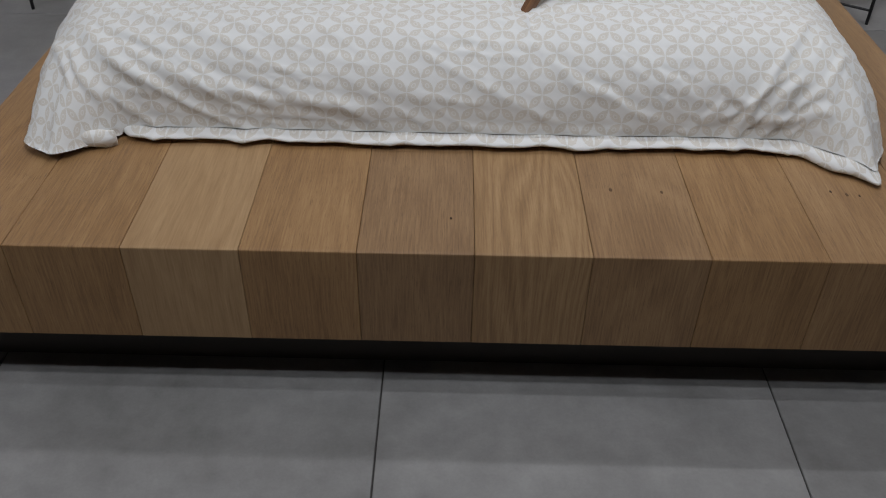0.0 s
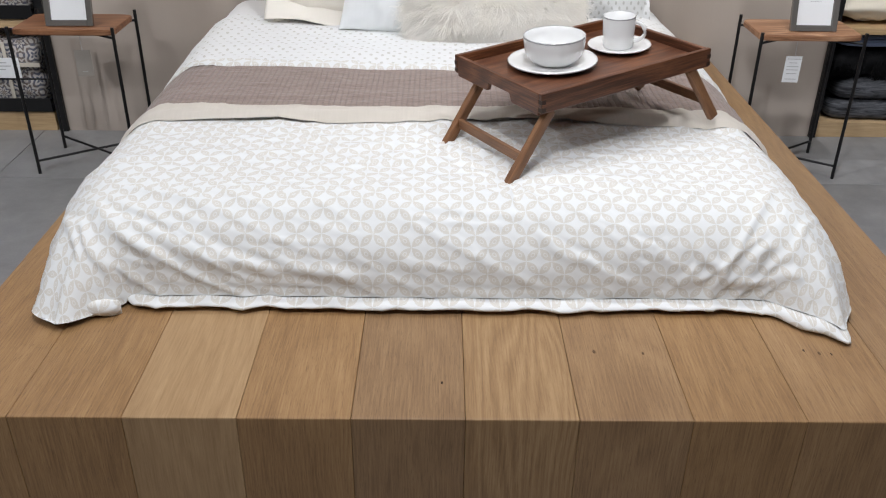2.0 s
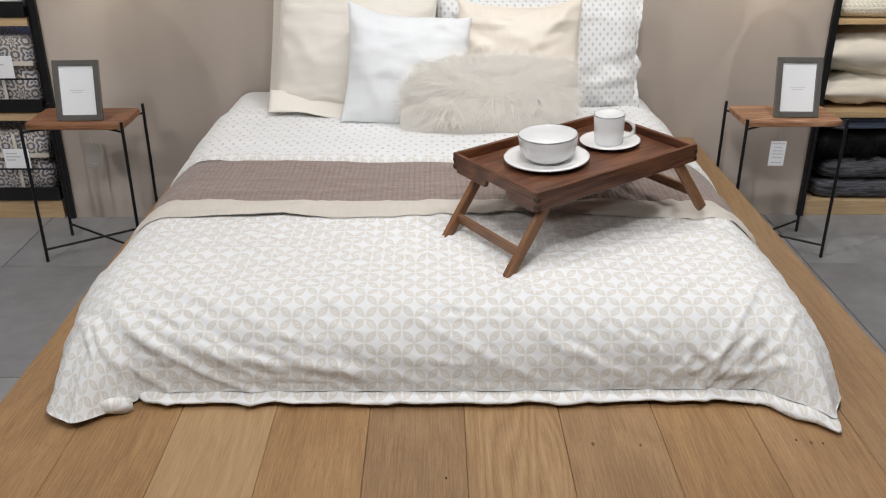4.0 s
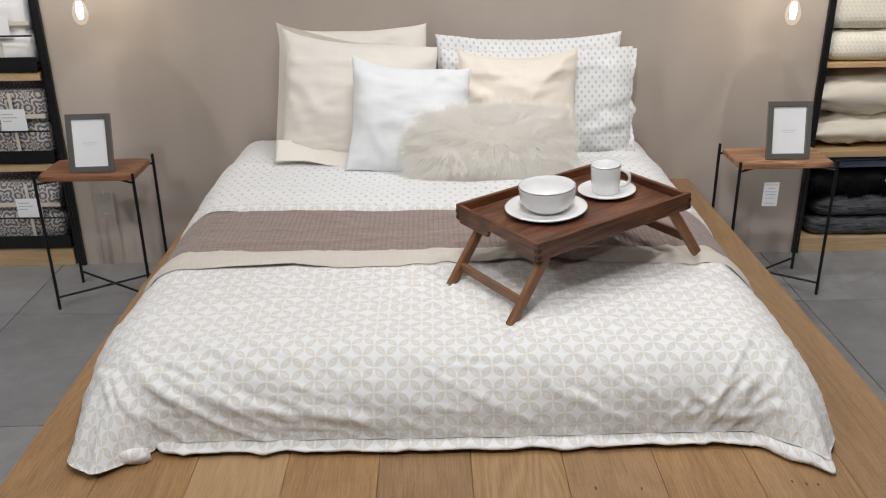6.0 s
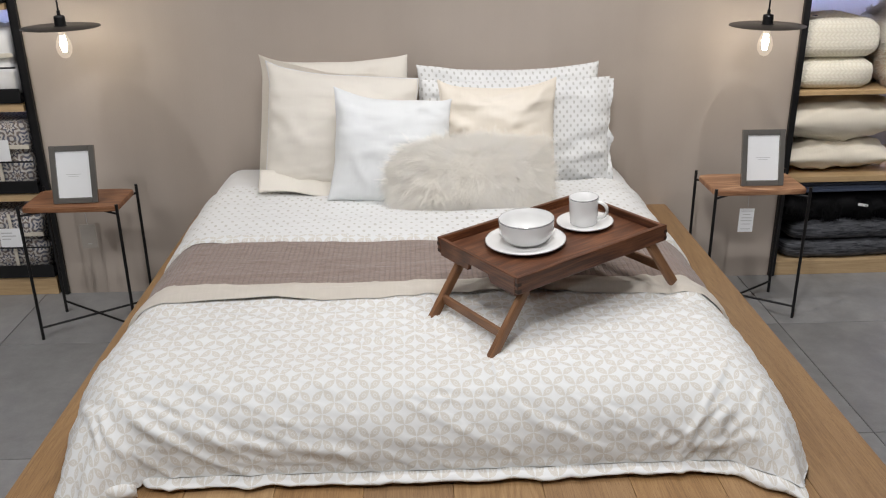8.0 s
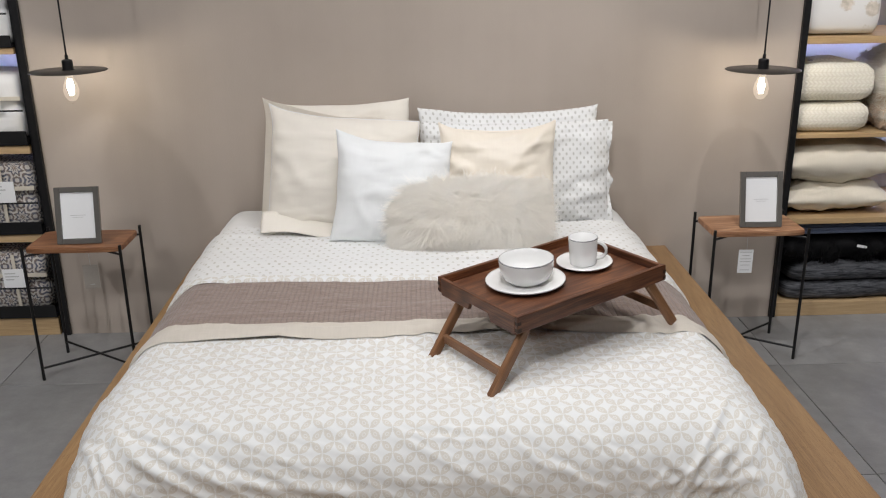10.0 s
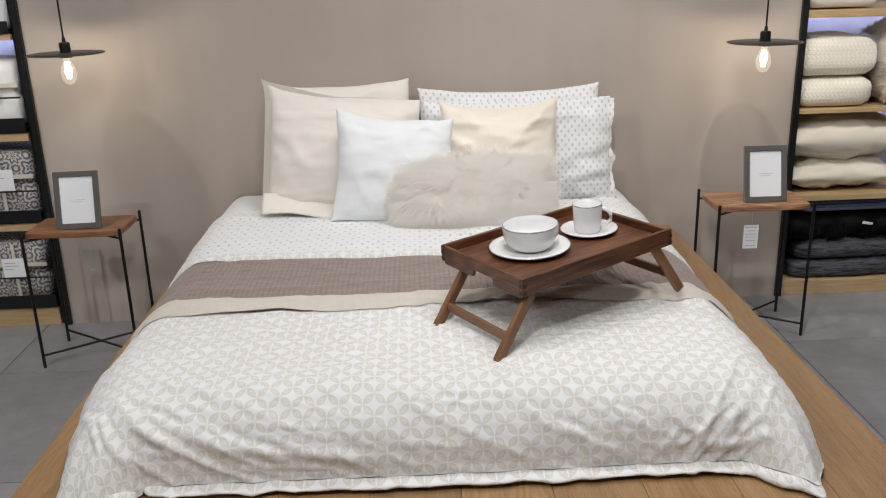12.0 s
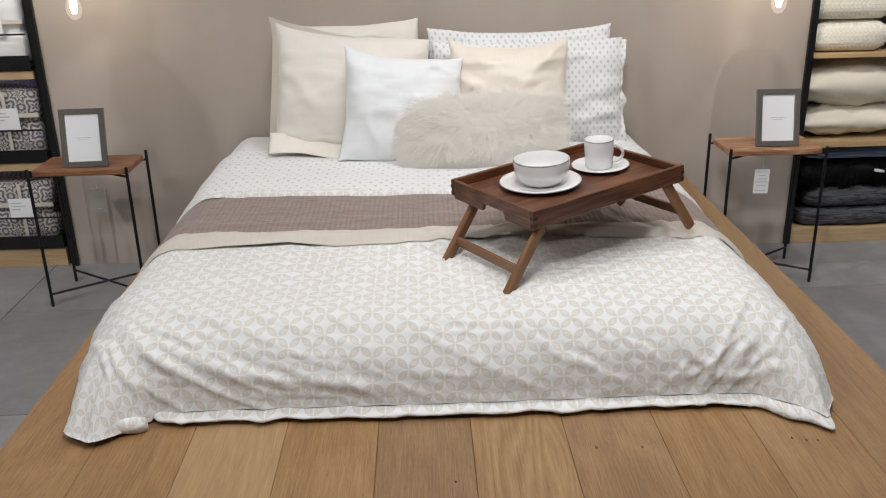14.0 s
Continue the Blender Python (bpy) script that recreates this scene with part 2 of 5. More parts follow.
def tile_face():
    m = Mat("concrete_tile", 0.5)
    r = m.random()
    n = m.node("ShaderNodeCombineXYZ")
    m.put(n.inputs[0], m.math("MULTIPLY", r, 23.0))
    m.put(n.inputs[1], m.math("MULTIPLY", r, 11.0))
    vec = m.add(m.uv(kind="Object"), n.outputs[0])
    wide, mid, fine = m.noise(vec, 2.2, 5, 0.6, 0.4), m.noise(vec, 14, 6, 0.65), m.noise(vec, 160, 3)
    t = m.math("ADD", m.math("MULTIPLY", wide, 0.5), m.math("ADD", m.math("MULTIPLY", mid, 0.4), m.math("MULTIPLY", fine, 0.1)))
    m.colour(m.ramp(t, [(0.3, (0.17, 0.168, 0.165)), (0.5, (0.262, 0.26, 0.258)), (0.70, (0.36, 0.358, 0.354))]))
    m.rough(m.remap(mid, 0.3, 0.7, 0.38, 0.6))
    m.bump(m.math("ADD", mid, fine), 0.12, 0.001)
    return m.m


WALL = wall_paint()
TILE = tile_face()
GROUT = plain("grout", (0.06, 0.058, 0.055), 0.9, 0.0, 60, 0.2, 0.2)
ROOM = plain("shop_wall_paint", (0.55, 0.53, 0.50), 0.8, 0.0, 30, 0.06, 0.1)
CEIL = plain("ceiling_paint", (0.55, 0.54, 0.53), 0.85, 0.0, 30, 0.05, 0.1)
NICHE = plain("niche_back", (0.62, 0.62, 0.64), 0.7, 0.0, 30, 0.05, 0.1)


def glowing(name, colour, strength):
    m = Mat(name)
    m.b.inputs["Emission Color"].default_value = (*colour, 1)
    m.b.inputs["Emission Strength"].default_value = strength
    return m.m


LED = glowing("led_strip", (0.50, 0.57, 1.0), 20.0)
FILAMENT = glowing("filament", (1.0, 0.88, 0.68), 60.0)


def thin_glass():
    """Thin clear glass: see-through with a faint gloss."""
    m = Mat("clear_glass", 0.03)
    clear, gloss, mix = m.node("ShaderNodeBsdfTransparent"), m.node("ShaderNodeBsdfGlossy"), m.node("ShaderNodeMixShader")
    gloss.inputs["Roughness"].default_value = 0.05
    mix.inputs[0].default_value = 0.05
    m.t.links.new(clear.outputs[0], mix.inputs[1])
    m.t.links.new(gloss.outputs[0], mix.inputs[2])
    m.t.links.new(mix.outputs[0], m.t.nodes["Material Output"].inputs[0])
    return m.m


CLEAR = thin_glass()


def halo_glass():
    """Clear bulb glass with a faint emission added as the glare round the filament."""
    m = Mat("halo_bulb_glass", 0.03)
    clear, glow, both = m.node("ShaderNodeBsdfTransparent"), m.node("ShaderNodeEmission"), m.node("ShaderNodeAddShader")
    glow.inputs[0].default_value, glow.inputs[1].default_value = (1.0, 0.90, 0.74, 1), 0.13
    m.t.links.new(clear.outputs[0], both.inputs[0])
    m.t.links.new(glow.outputs[0], both.inputs[1])
    m.t.links.new(both.outputs[0], m.t.nodes["Material Output"].inputs[0])
    return m.m


HALO_GLASS = halo_glass()

# ---- mesh helpers ----


def mesh_of(bm, name, material, smooth=False):
    me = bpy.data.meshes.new(name)
    bm.normal_update()
    bm.to_mesh(me)
    bm.free()
    for m in material if isinstance(material, (list, tuple)) else [material]:
        me.materials.append(m)
    if smooth:
        me.polygons.foreach_set("use_smooth", [True] * len(me.polygons))
    return me


def part(name, bm, material, parent, label="", smooth=False, m=None):
    """Links a bmesh as one mesh object under a thing or a part."""
    ob = new(name, mesh_of(bm, name, material, smooth))
    ob.parent = parent
    if m is not None:
        ob.matrix_basis = m
    if label:
        ob["label"] = label
    return ob


def thing(name, m, label, category, group="", kind=""):
    """An empty at the base of a thing."""
    ob = new(name)
    ob.empty_display_size = 0.05
    ob.matrix_basis = m
    return tagged(ob, label, category, group, kind)


def grain(bm, axis=2):
    """A map in metres whose v runs along the axis."""
    layer = bm.loops.layers.uv.verify()
    others = [i for i in range(3) if i != axis]
    for f in bm.faces:
        f.normal_update()
        n = [abs(v) for v in f.normal]
        for l in f.loops:
            co = l.vert.co
            if n[axis] > 0.8:
                l[layer].uv = (co[others[0]], co[others[1]])
            elif n[others[0]] > n[others[1]]:
                l[layer].uv = (co[others[1]] + 0.37, co[axis])
            else:
                l[layer].uv = (co[others[0]], co[axis])
    return bm


def box(x0, x1, y0, y1, z0, z1, bevel=0.0, axis=2, bm=None, segments=2):
    own = bm is None
    part_bm = bmesh.new()
    bmesh.ops.create_cube(part_bm, size=1)
    for v in part_bm.verts:
        v.co = ((x0 + x1) / 2 + v.co.x * (x1 - x0), (y0 + y1) / 2 + v.co.y * (y1 - y0), (z0 + z1) / 2 + v.co.z * (z1 - z0))
    if bevel:
        bmesh.ops.bevel(part_bm, geom=part_bm.edges[:], offset=bevel, segments=segments, affect="EDGES", profile=0.6)
    grain(part_bm, axis)
    if own:
        return part_bm
    me = bpy.data.meshes.new("joined")
    part_bm.to_mesh(me)
    part_bm.free()
    bm.from_mesh(me)
    bpy.data.meshes.remove(me)
    return bm


def rod(a, b, r, bm=None, sides=12, r2=None):
    """A round bar from a to b."""
    bm = bm or bmesh.new()
    a, b = Vector(a), Vector(b)
    d = b - a
    m = Matrix.Translation((a + b) / 2) @ d.to_track_quat("Z", "Y").to_matrix().to_4x4()
    bmesh.ops.create_cone(bm, cap_ends=True, segments=sides, radius1=r, radius2=r if r2 is None else r2, depth=d.length, matrix=m)
    return bm


def lathe(profile, sides=48, bm=None):
    """A turned body from (radius, height) pairs."""
    bm = bm or bmesh.new()
    rings = []
    for r, z in profile:
        if r < 1e-6:
            rings.append([bm.verts.new((0, 0, z))])
        else:
            rings.append([bm.verts.new((r * math.cos(k * math.tau / sides), r * math.sin(k * math.tau / sides), z)) for k in range(sides)])
    for p, q in zip(rings, rings[1:]):
        for k in range(sides):
            j = (k + 1) % sides
            if len(p) == 1 and len(q) == 1:
                continue
            if len(p) == 1:
                bm.faces.new((p[0], q[j], q[k]))
            elif len(q) == 1:
                bm.faces.new((p[k], p[j], q[0]))
            else:
                bm.faces.new((p[k], p[j], q[j], q[k]))
    bmesh.ops.recalc_face_normals(bm, faces=bm.faces[:])
    return bm


def sheet(nu, nv, place, uvmap, thick=0.0):
    """A grid of cloth: place(i, j) and uvmap(i, j) take shares of its sides."""
    bm = bmesh.new()
    layer = bm.loops.layers.uv.verify()
    rows, maps = [], {}
    for j in range(nv + 1):
        row = []
        for i in range(nu + 1):
            v = bm.verts.new(place(i / nu, j / nv))
            maps[v] = uvmap(i / nu, j / nv)
            row.append(v)
        rows.append(row)
    for j in range(nv):
        for i in range(nu):
            f = bm.faces.new((rows[j][i], rows[j][i + 1], rows[j + 1][i + 1], rows[j + 1][i]))
            for l in f.loops:
                l[layer].uv = maps[l.vert]
    bm.normal_update()
    if thick:
        bmesh.ops.solidify(bm, geom=bm.faces[:], thickness=thick)
    return bm


def smooth01(t):
    t = max(0.0, min(1.0, t))
    return t * t * (3 - 2 * t)


def wob(x, y, z, s):
    return noise.noise(Vector((x * s, y * s, z * s)))

# ---- the room ----
WALL_Y, NICHE_L, NICHE_R = 2.45, -1.770, 1.655
X0, X1, Y0 = -5.0, 5.0, -6.0


def structure(name, bm, material, label, smooth=False):
    return tagged(new(name, mesh_of(bm, name, material, smooth)), label, name.split("_")[0], kind="structure")


floor = structure("floor", box(X0, X1, Y0, 3.1, -0.06, -0.004), GROUT, "grey concrete-look floor tiles with dark joints")
structure("ceiling", box(X0, X1, Y0, 3.1, CEILING, CEILING + 0.1), CEIL, "plain pale shop ceiling")
structure("wall_north", box(NICHE_L, NICHE_R, WALL_Y, 3.0, 0, CEILING, 0.0), WALL, "beige plastered wall behind the bed")
structure("wall_niche", box(X0, X1, 3.0, 3.1, 0, CEILING), NICHE, "pale back wall of the shelf niches")
structure("wall_east", box(X1, X1 + 0.1, Y0, 3.1, 0, CEILING), ROOM, "plain shop wall")
structure("wall_west", box(X0 - 0.1, X0, Y0, 3.1, 0, CEILING), ROOM, "plain shop wall")
structure("wall_south", box(X0, X1, Y0 - 0.1, Y0, 0, CEILING), ROOM, "plain shop wall")

# ---- ceiling spotlights ----


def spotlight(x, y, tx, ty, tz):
    top = thing("ceiling_spotlight", pose(x, y, CEILING), "assumed white cylindrical ceiling spotlight, out of view", "spotlight", "ceiling spotlights")
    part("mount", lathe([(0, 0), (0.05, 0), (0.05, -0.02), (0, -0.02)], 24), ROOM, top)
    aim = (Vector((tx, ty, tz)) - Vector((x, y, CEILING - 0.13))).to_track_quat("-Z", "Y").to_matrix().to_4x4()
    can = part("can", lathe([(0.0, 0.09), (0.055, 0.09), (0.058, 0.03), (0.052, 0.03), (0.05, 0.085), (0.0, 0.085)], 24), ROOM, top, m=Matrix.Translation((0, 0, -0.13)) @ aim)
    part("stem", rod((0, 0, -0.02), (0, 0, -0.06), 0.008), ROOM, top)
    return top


# every beam gets an assumed fitting, the added fill lamps too
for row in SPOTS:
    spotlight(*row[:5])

# ---- bed platform ----
PZ, PB = 0.38, 0.156


def plank_mesh(i):
    """A board that runs back over the top and folds down over the front."""
    w, t = 0.2192, 0.034
    bm = bmesh.new()
    rng = random.Random(i)
    profile = [(2.448, PZ), (0.003, PZ), (0.0008, PZ - 0.0008), (0.0, PZ - 0.003), (0.0, PB), (t, PB), (t, PZ - t), (2.448, PZ - t)]
    lay = bm.loops.layers.uv.verify()
    runs, s = [], 0.0
    for k, p in enumerate(profile):
        if k:
            s += math.dist(p, profile[k - 1])
        runs.append(-s)
    b = 0.0012
    rings = []
    for x, inset in ((-w / 2, b), (-w / 2 + b, 0), (w / 2 - b, 0), (w / 2, b)):
        ring = []
        for k, (y, z) in enumerate(profile):
            dy = inset if k in (3, 4) else (inset * 0.6 if k in (1, 2) else 0)
            dz = -inset if k in (0, 1) else (-inset * 0.6 if k in (2, 3) else 0)
            ring.append(bm.verts.new((x, y + dy, z + dz)))
        rings.append(ring)
    n = len(profile)
    for a, c in zip(rings, rings[1:]):
        for k in range(n):
            j = (k + 1) % n
            f = bm.faces.new((a[k], a[j], c[j], c[k]))
            for l in f.loops:
                kk = k if l.vert in (a[k], c[k]) else j
                l[lay].uv = (l.vert.co.x, runs[kk] if not (k == n - 1 and kk == 0) else runs[n - 1] - 0.03)
    for ring in (rings[0], rings[-1]):
        f = bm.faces.new(ring)
        for l in f.loops:
            l[lay].uv = (l.vert.co.z, l.vert.co.y)
    bmesh.ops.recalc_face_normals(bm, faces=bm.faces[:])
    return bm


platform = thing("bed_platform", pose(0, 0, 0), "low oak bed platform of wide boards folded over the front edge", "bed platform")
PLANK = mesh_of(plank_mesh(0), "plank", OAK)
PLANK_PALE = mesh_of(plank_mesh(0), "pale_plank", OAK_PALE)
PLANK_FIGURED = mesh_of(plank_mesh(0), "figured_plank", OAK_FIGURED)
for i in range(10):
    ob = new("plank", {2: PLANK_PALE, 5: PLANK_FIGURED}.get(i, PLANK))
    ob.parent = platform
    ob.location = ((i - 4.5) * 0.22, 0, 0)
PLINTH = plain("plinth_board", (0.06, 0.05, 0.042), 0.6)
part("plinth", box(-1.07, 1.07, 0.10, 2.44, 0, PB + 0.012), PLINTH, platform, "dark recessed plinth")
part("underframe", box(-1.08, 1.08, 0.05, 2.44, PB + 0.01, PZ - 0.036), BLACK, platform)
for s in (-1, 1):
    part("side_board", box(s * 1.1 - 0.03 if s > 0 else -1.0995, 1.0995 if s > 0 else -1.07, 0.036, 2.447, PB, PZ - 0.0345, 0.001, axis=1), OAK, platform)

# knots and small holes in the boards
KNOT = plain("knot", (0.05, 0.025, 0.012), 0.8)
FAINT_KNOT = plain("faint_knot", (0.13, 0.07, 0.032), 0.7)
for x, y, r, stuff in ((-0.045, 0.114, 0.003, KNOT), (0.281, 0.225, 0.0045, FAINT_KNOT), (0.385, 0.22, 0.0035, FAINT_KNOT), (0.735, 0.235, 0.003, KNOT), (0.765, 0.225, 0.004, FAINT_KNOT), (0.79, 0.222, 0.0028, KNOT)):
    part("knot", lathe([(0, 0.0006), (r * 0.6, 0.0006), (r, 0.0)], 10), stuff, platform, m=pose(x, y, PZ) @ Matrix.Diagonal((0.8, 1.6, 1, 1)))

# ---- mattress and bedding ----
TOP = 0.592
BX0, BX1, BY0, BR = -0.835, 0.722, 0.575, 0.175
REACH = 0.306
FEET = ((-0.044, 0.876), (0.124, 0.644), (0.703, 1.002))


def fall(d, bottom):
    """Offset and drop of cloth that has run d metres past the bed's edge."""
    q = BR * math.pi / 2
    if d < q:
        return BR * math.sin(d / BR), BR * (1 - math.cos(d / BR))
    e = d - q
    room = TOP - bottom - BR
    if e < room:
        return BR + 0.1 * e, BR + e
    return BR + 0.1 * room + (e - room) * 0.5, TOP - bottom


# single folds of the cover: from, to, width, height
FOLDS = [
    ((-0.94, 0.50), (-0.80, 0.33), 0.016, 0.011), ((-0.88, 0.53), (-0.66, 0.355), 0.017, 0.012),
    ((-0.82, 0.50), (-0.52, 0.345), 0.016, 0.012), ((-0.70, 0.45), (-0.40, 0.33), 0.015, 0.010),
    ((-0.97, 0.56), (-0.90, 0.36), 0.014, 0.008), ((-0.50, 0.41), (-0.22, 0.325), 0.014, 0.008),
    ((-0.16, 0.505), (-0.05, 0.46), 0.006, 0.005), ((-0.05, 0.46), (0.05, 0.495), 0.006, 0.004),
    ((0.115, 0.62), (0.125, 0.42), 0.006, 0.004), ((0.17, 0.68), (0.62, 0.735), 0.014, 0.006),
    ((-0.40, 0.70), (-0.02, 0.735), 0.012, 0.005), ((0.22, 0.60), (0.70, 0.62), 0.012, 0.004),
    ((0.62, 0.325), (0.72, 0.43), 0.014, 0.008), ((0.62, 0.325), (0.80, 0.365), 0.012, 0.008),
    ((0.62, 0.325), (0.53, 0.42), 0.012, 0.007), ((0.68, 0.34), (0.86, 0.50), 0.012, 0.005),
    ((0.16, 0.44), (0.34, 0.345), 0.012, 0.007), ((0.36, 0.46), (0.47, 0.385), 0.008, 0.005),
]


def folds(px, py):
    h = 0.0
    for (ax, ay), (bx, by), w, high in FOLDS:
        if not (min(ax, bx) - 0.06 < px < max(ax, bx) + 0.06 and min(ay, by) - 0.06 < py < max(ay, by) + 0.06):
            continue
        ex, ey = bx - ax, by - ay
        n2 = ex * ex + ey * ey
        t = ((px - ax) * ex + (py - ay) * ey) / n2
        n = math.sqrt(n2)
        side = ((px - ax) * ey - (py - ay) * ex) / n + 0.012 * wob(t * 3, ax, by, 1.0)
        h += high * math.exp(-(side / w) ** 2) * smooth01((t + 0.05) / 0.25) * smooth01((1.05 - t) / 0.25)
        h -= 0.5 * high * math.exp(-((side + 1.6 * w) / w) ** 2) * smooth01((t + 0.05) / 0.25) * smooth01((1.05 - t) / 0.25)
    return h


def ridge(v, w):
    return max(0.0, 1 - abs(v) / w) ** 1.4


def bedding(px, py, lift, bottom=0.388, ripple=1.0, back=9.0):
    """Where a point of the spread cloth comes to lie."""
    taper = 0.075 * smooth01((0.75 - py) / 0.5)
    x0, x1 = BX0 + taper, BX1 - taper * 0.45
    cx, cy = min(max(px, x0), x1), max(py, BY0)
    dx, dy = px - cx, py - cy
    if dx < 0:
        dx *= REACH / (x0 - BX0 + REACH)
    elif dx > 0:
        dx *= REACH / (BX1 + REACH - x1)
    plainlen = math.hypot(dx, dy)
    if plainlen > 1e-9:
        d = min((abs(dx) ** 5 + abs(dy) ** 5) ** 0.2, REACH)
        nx, ny = dx / plainlen, dy / plainlen
    else:
        d, nx, ny = 0.0, 0.0, 0.0
    off, drop = fall(d, bottom)
    if dx < 0:
        off *= 1 - 0.19 * smooth01((py - 0.75) / 0.35)
    s = min(d / REACH, 1.0)
    x, y, z = cx + nx * off, cy + ny * off, TOP - drop
    corner = (2 * abs(nx * ny)) ** 1.5
    if corner > 0:
        x += nx * corner * s * s * 0.035
        y -= corner * s * s * (0.15 if px < 0 else 0.15)
        z += corner * smooth01(s) * 0.012
    # soft swelling of the filling
    swell = 0.010 * wob(px, py, 0.3, 2.2) + 0.006 * wob(px, py, 7.1, 5.5)
    crease = 0.0
    # slanting folds on the front drop
    front = smooth01((BY0 + 0.16 - py) / 0.2)
    q = py - 0.4
    left, right = [], []
    for store, ax, ay in ((left, 0.93, -0.36), (right, 0.62, 0.78)):
        a, b = px * ax + q * ay, -px * ay + q * ax
        b += 0.03 * wob(px, py, 6.0, 3.0)
        w1, w2 = wob(a * 1.9, b * 9.0, 3.3, 1.0), wob(a * 3.2, b * 21.0, 9.3, 1.0)
        store.append(max(0.0, 1 - abs(w1) / 0.15) ** 1.3)
        store.append(max(0.0, 1 - abs(w2) / 0.13) ** 1.3 + 0.35 * max(0.0, 1 - abs(wob(a * 5, b * 44, 2.3, 1.0)) / 0.15))
    k = smooth01((px - 0.3) / 0.3)
    f1, f2 = left[0] * (1 - k) + right[0] * k, left[1] * (1 - k) + right[1] * k
    edge = 0.55 + 0.45 * smooth01((abs(px) - 0.25) / 0.5)
    calm = 1 - 0.75 * smooth01((abs(px + 0.045) - 0.72) / 0.1)
    crease += front * edge * calm * (0.011 * f1 + 0.008 * f2 - 0.003)
    # small ripples along the bed's sides and around the top
    side = smooth01((abs(px + 0.03) - 0.62) / 0.2)
    crease += side * 0.006 * wob(px * 4, py * 8, 5.0, 1.0)
    bend = py + 0.02 * wob(px, py, 2.0, 3.0)
    ripple *= 1 - 0.85 * front
    crease += ripple * (0.0062 * ridge(wob(px * 2.0, bend * 12, 1.7, 1.0), 0.2) - 0.0015)
    crease += ripple * 0.0042 * ridge(wob(px * 3.6 + 2, bend * 21, 8.7, 1.0), 0.17)
    crease += ripple * 0.0030 * ridge(wob(px * 7 + py * 5, py * 15 - px * 4, 4.7, 1.0), 0.16)
    crease += folds(px, py)
    crease -= 0.0025 * math.exp(-((py - BY0 + 0.262) / 0.005) ** 2)
    if corner > 0:
        crease += corner * s * s * 0.010 * math.sin(math.atan2(ny, nx) * 15 + 2.0)
    for fx, fy in FEET:
        r = math.hypot(px - fx, py - fy)
        if r < 0.4:
            ang = math.atan2(py - fy, px - fx)
            z -= 0.012 * math.exp(-(r / 0.05) ** 2)
            crease += 0.0065 * math.exp(-((r - 0.10) / 0.13) ** 2) * math.cos(ang * 11 + 1.0 + 2 * wob(px, py, 0, 6)) * (0.4 + 0.6 * wob(fx, fy, ang, 2.0))
    up = 1 - smooth01(s * 1.3) * 0.8
    out = 1 - up
    h = swell + crease + lift
    x, y, z = x + nx * h * out, y + ny * h * out, z + h * up
    floor_z = bottom - 0.004 + lift * 0.3
    return Vector((x, y, max(z, floor_z)))


def cloth(px0, px1, py0, py1, step, lift, thick, edge_roll=0.0, bottom=0.388, ripple=1.0, wave=None):
    nu, nv = max(2, round((px1 - px0) / step)), max(2, round((py1 - py0) / step))

    def spread(i, j):
        px, py = px0 + (px1 - px0) * i, py0 + (py1 - py0) * j
        if wave:
            py += wave(px) * max(0.0, 1 - (py - py0) / 0.25) ** 2
        return px, py

    def place(i, j):
        px, py = spread(i, j)
        l = lift
        if edge_roll:
            k = (py - py0) / 0.03
            if k < 1:
                l -= edge_roll * (1 - math.sqrt(max(0.0, 1 - (1 - max(k, 0)) ** 2)))
        return bedding(px, py, l, bottom, ripple)

    bm = sheet(nu, nv, place, spread)
    if thick:
        bmesh.ops.solidify(bm, geom=bm.faces[:], thickness=thick)
    return bm


mattress_ob = thing("mattress", pose(0, 0, PZ), "thick mattress in a white fitted sheet", "mattress")
bm = box(-0.86, 0.80, 0.54, 2.43, 0.004, 0.17, 0.06, segments=5)
part("ticking", bm, WHITE_COTTON, mattress_ob, smooth=True)

SIDE = REACH
duvet = thing("duvet", pose(0, 0, 0), "white duvet cover printed with beige petals, draped over the mattress", "duvet")
bm = cloth(BX0 - SIDE, BX1 + SIDE, BY0 - 0.285, 1.5, 0.006, 0.004, 0.0, wave=lambda x: -0.04 * smooth01((-0.75 - x) / 0.07))
part("cover", bm, PETALS, duvet, smooth=True)


def hem_sheet():
    """The open mouth of the cover: a second layer that shows below the first."""
    x0, x1 = -0.79, 1.027

    def place(i, j):
        px = x0 + (x1 - x0) * i
        p = bedding(px, BY0 - 0.285, 0.0)
        sag = abs(math.sin((px + 0.74) * math.pi / 0.148)) ** 0.7
        end = smooth01(i / 0.03)
        tip = smooth01((px - 0.60) / 0.12)
        lobe = max(0.0, wob(px, 3, 1, 4.5)) + 0.5 * max(0.0, wob(px, 9, 2, 11))
        belly = math.sin(min(j / 0.9, 1.0) * math.pi) ** 0.8
        out = 0.005 - (0.036 + 0.012 * sag * (0.4 + lobe)) * belly * end + 0.035 * max(0.0, j - 0.7) / 0.3
        top, low = p.z + 0.002 - 0.004 * sag, PZ + 0.011 - 0.008 * lobe - 0.004 * tip
        z = top + (low - top) * smooth01(j / 0.75) + 0.0025 * wob(px, j * 0.3, 0, 22) * belly
        return Vector((p.x, p.y + out, max(z, PZ + 0.003)))

    return sheet(300, 12, place, lambda i, j: (x0 + (x1 - x0) * i, 0.05 * j + 0.013))


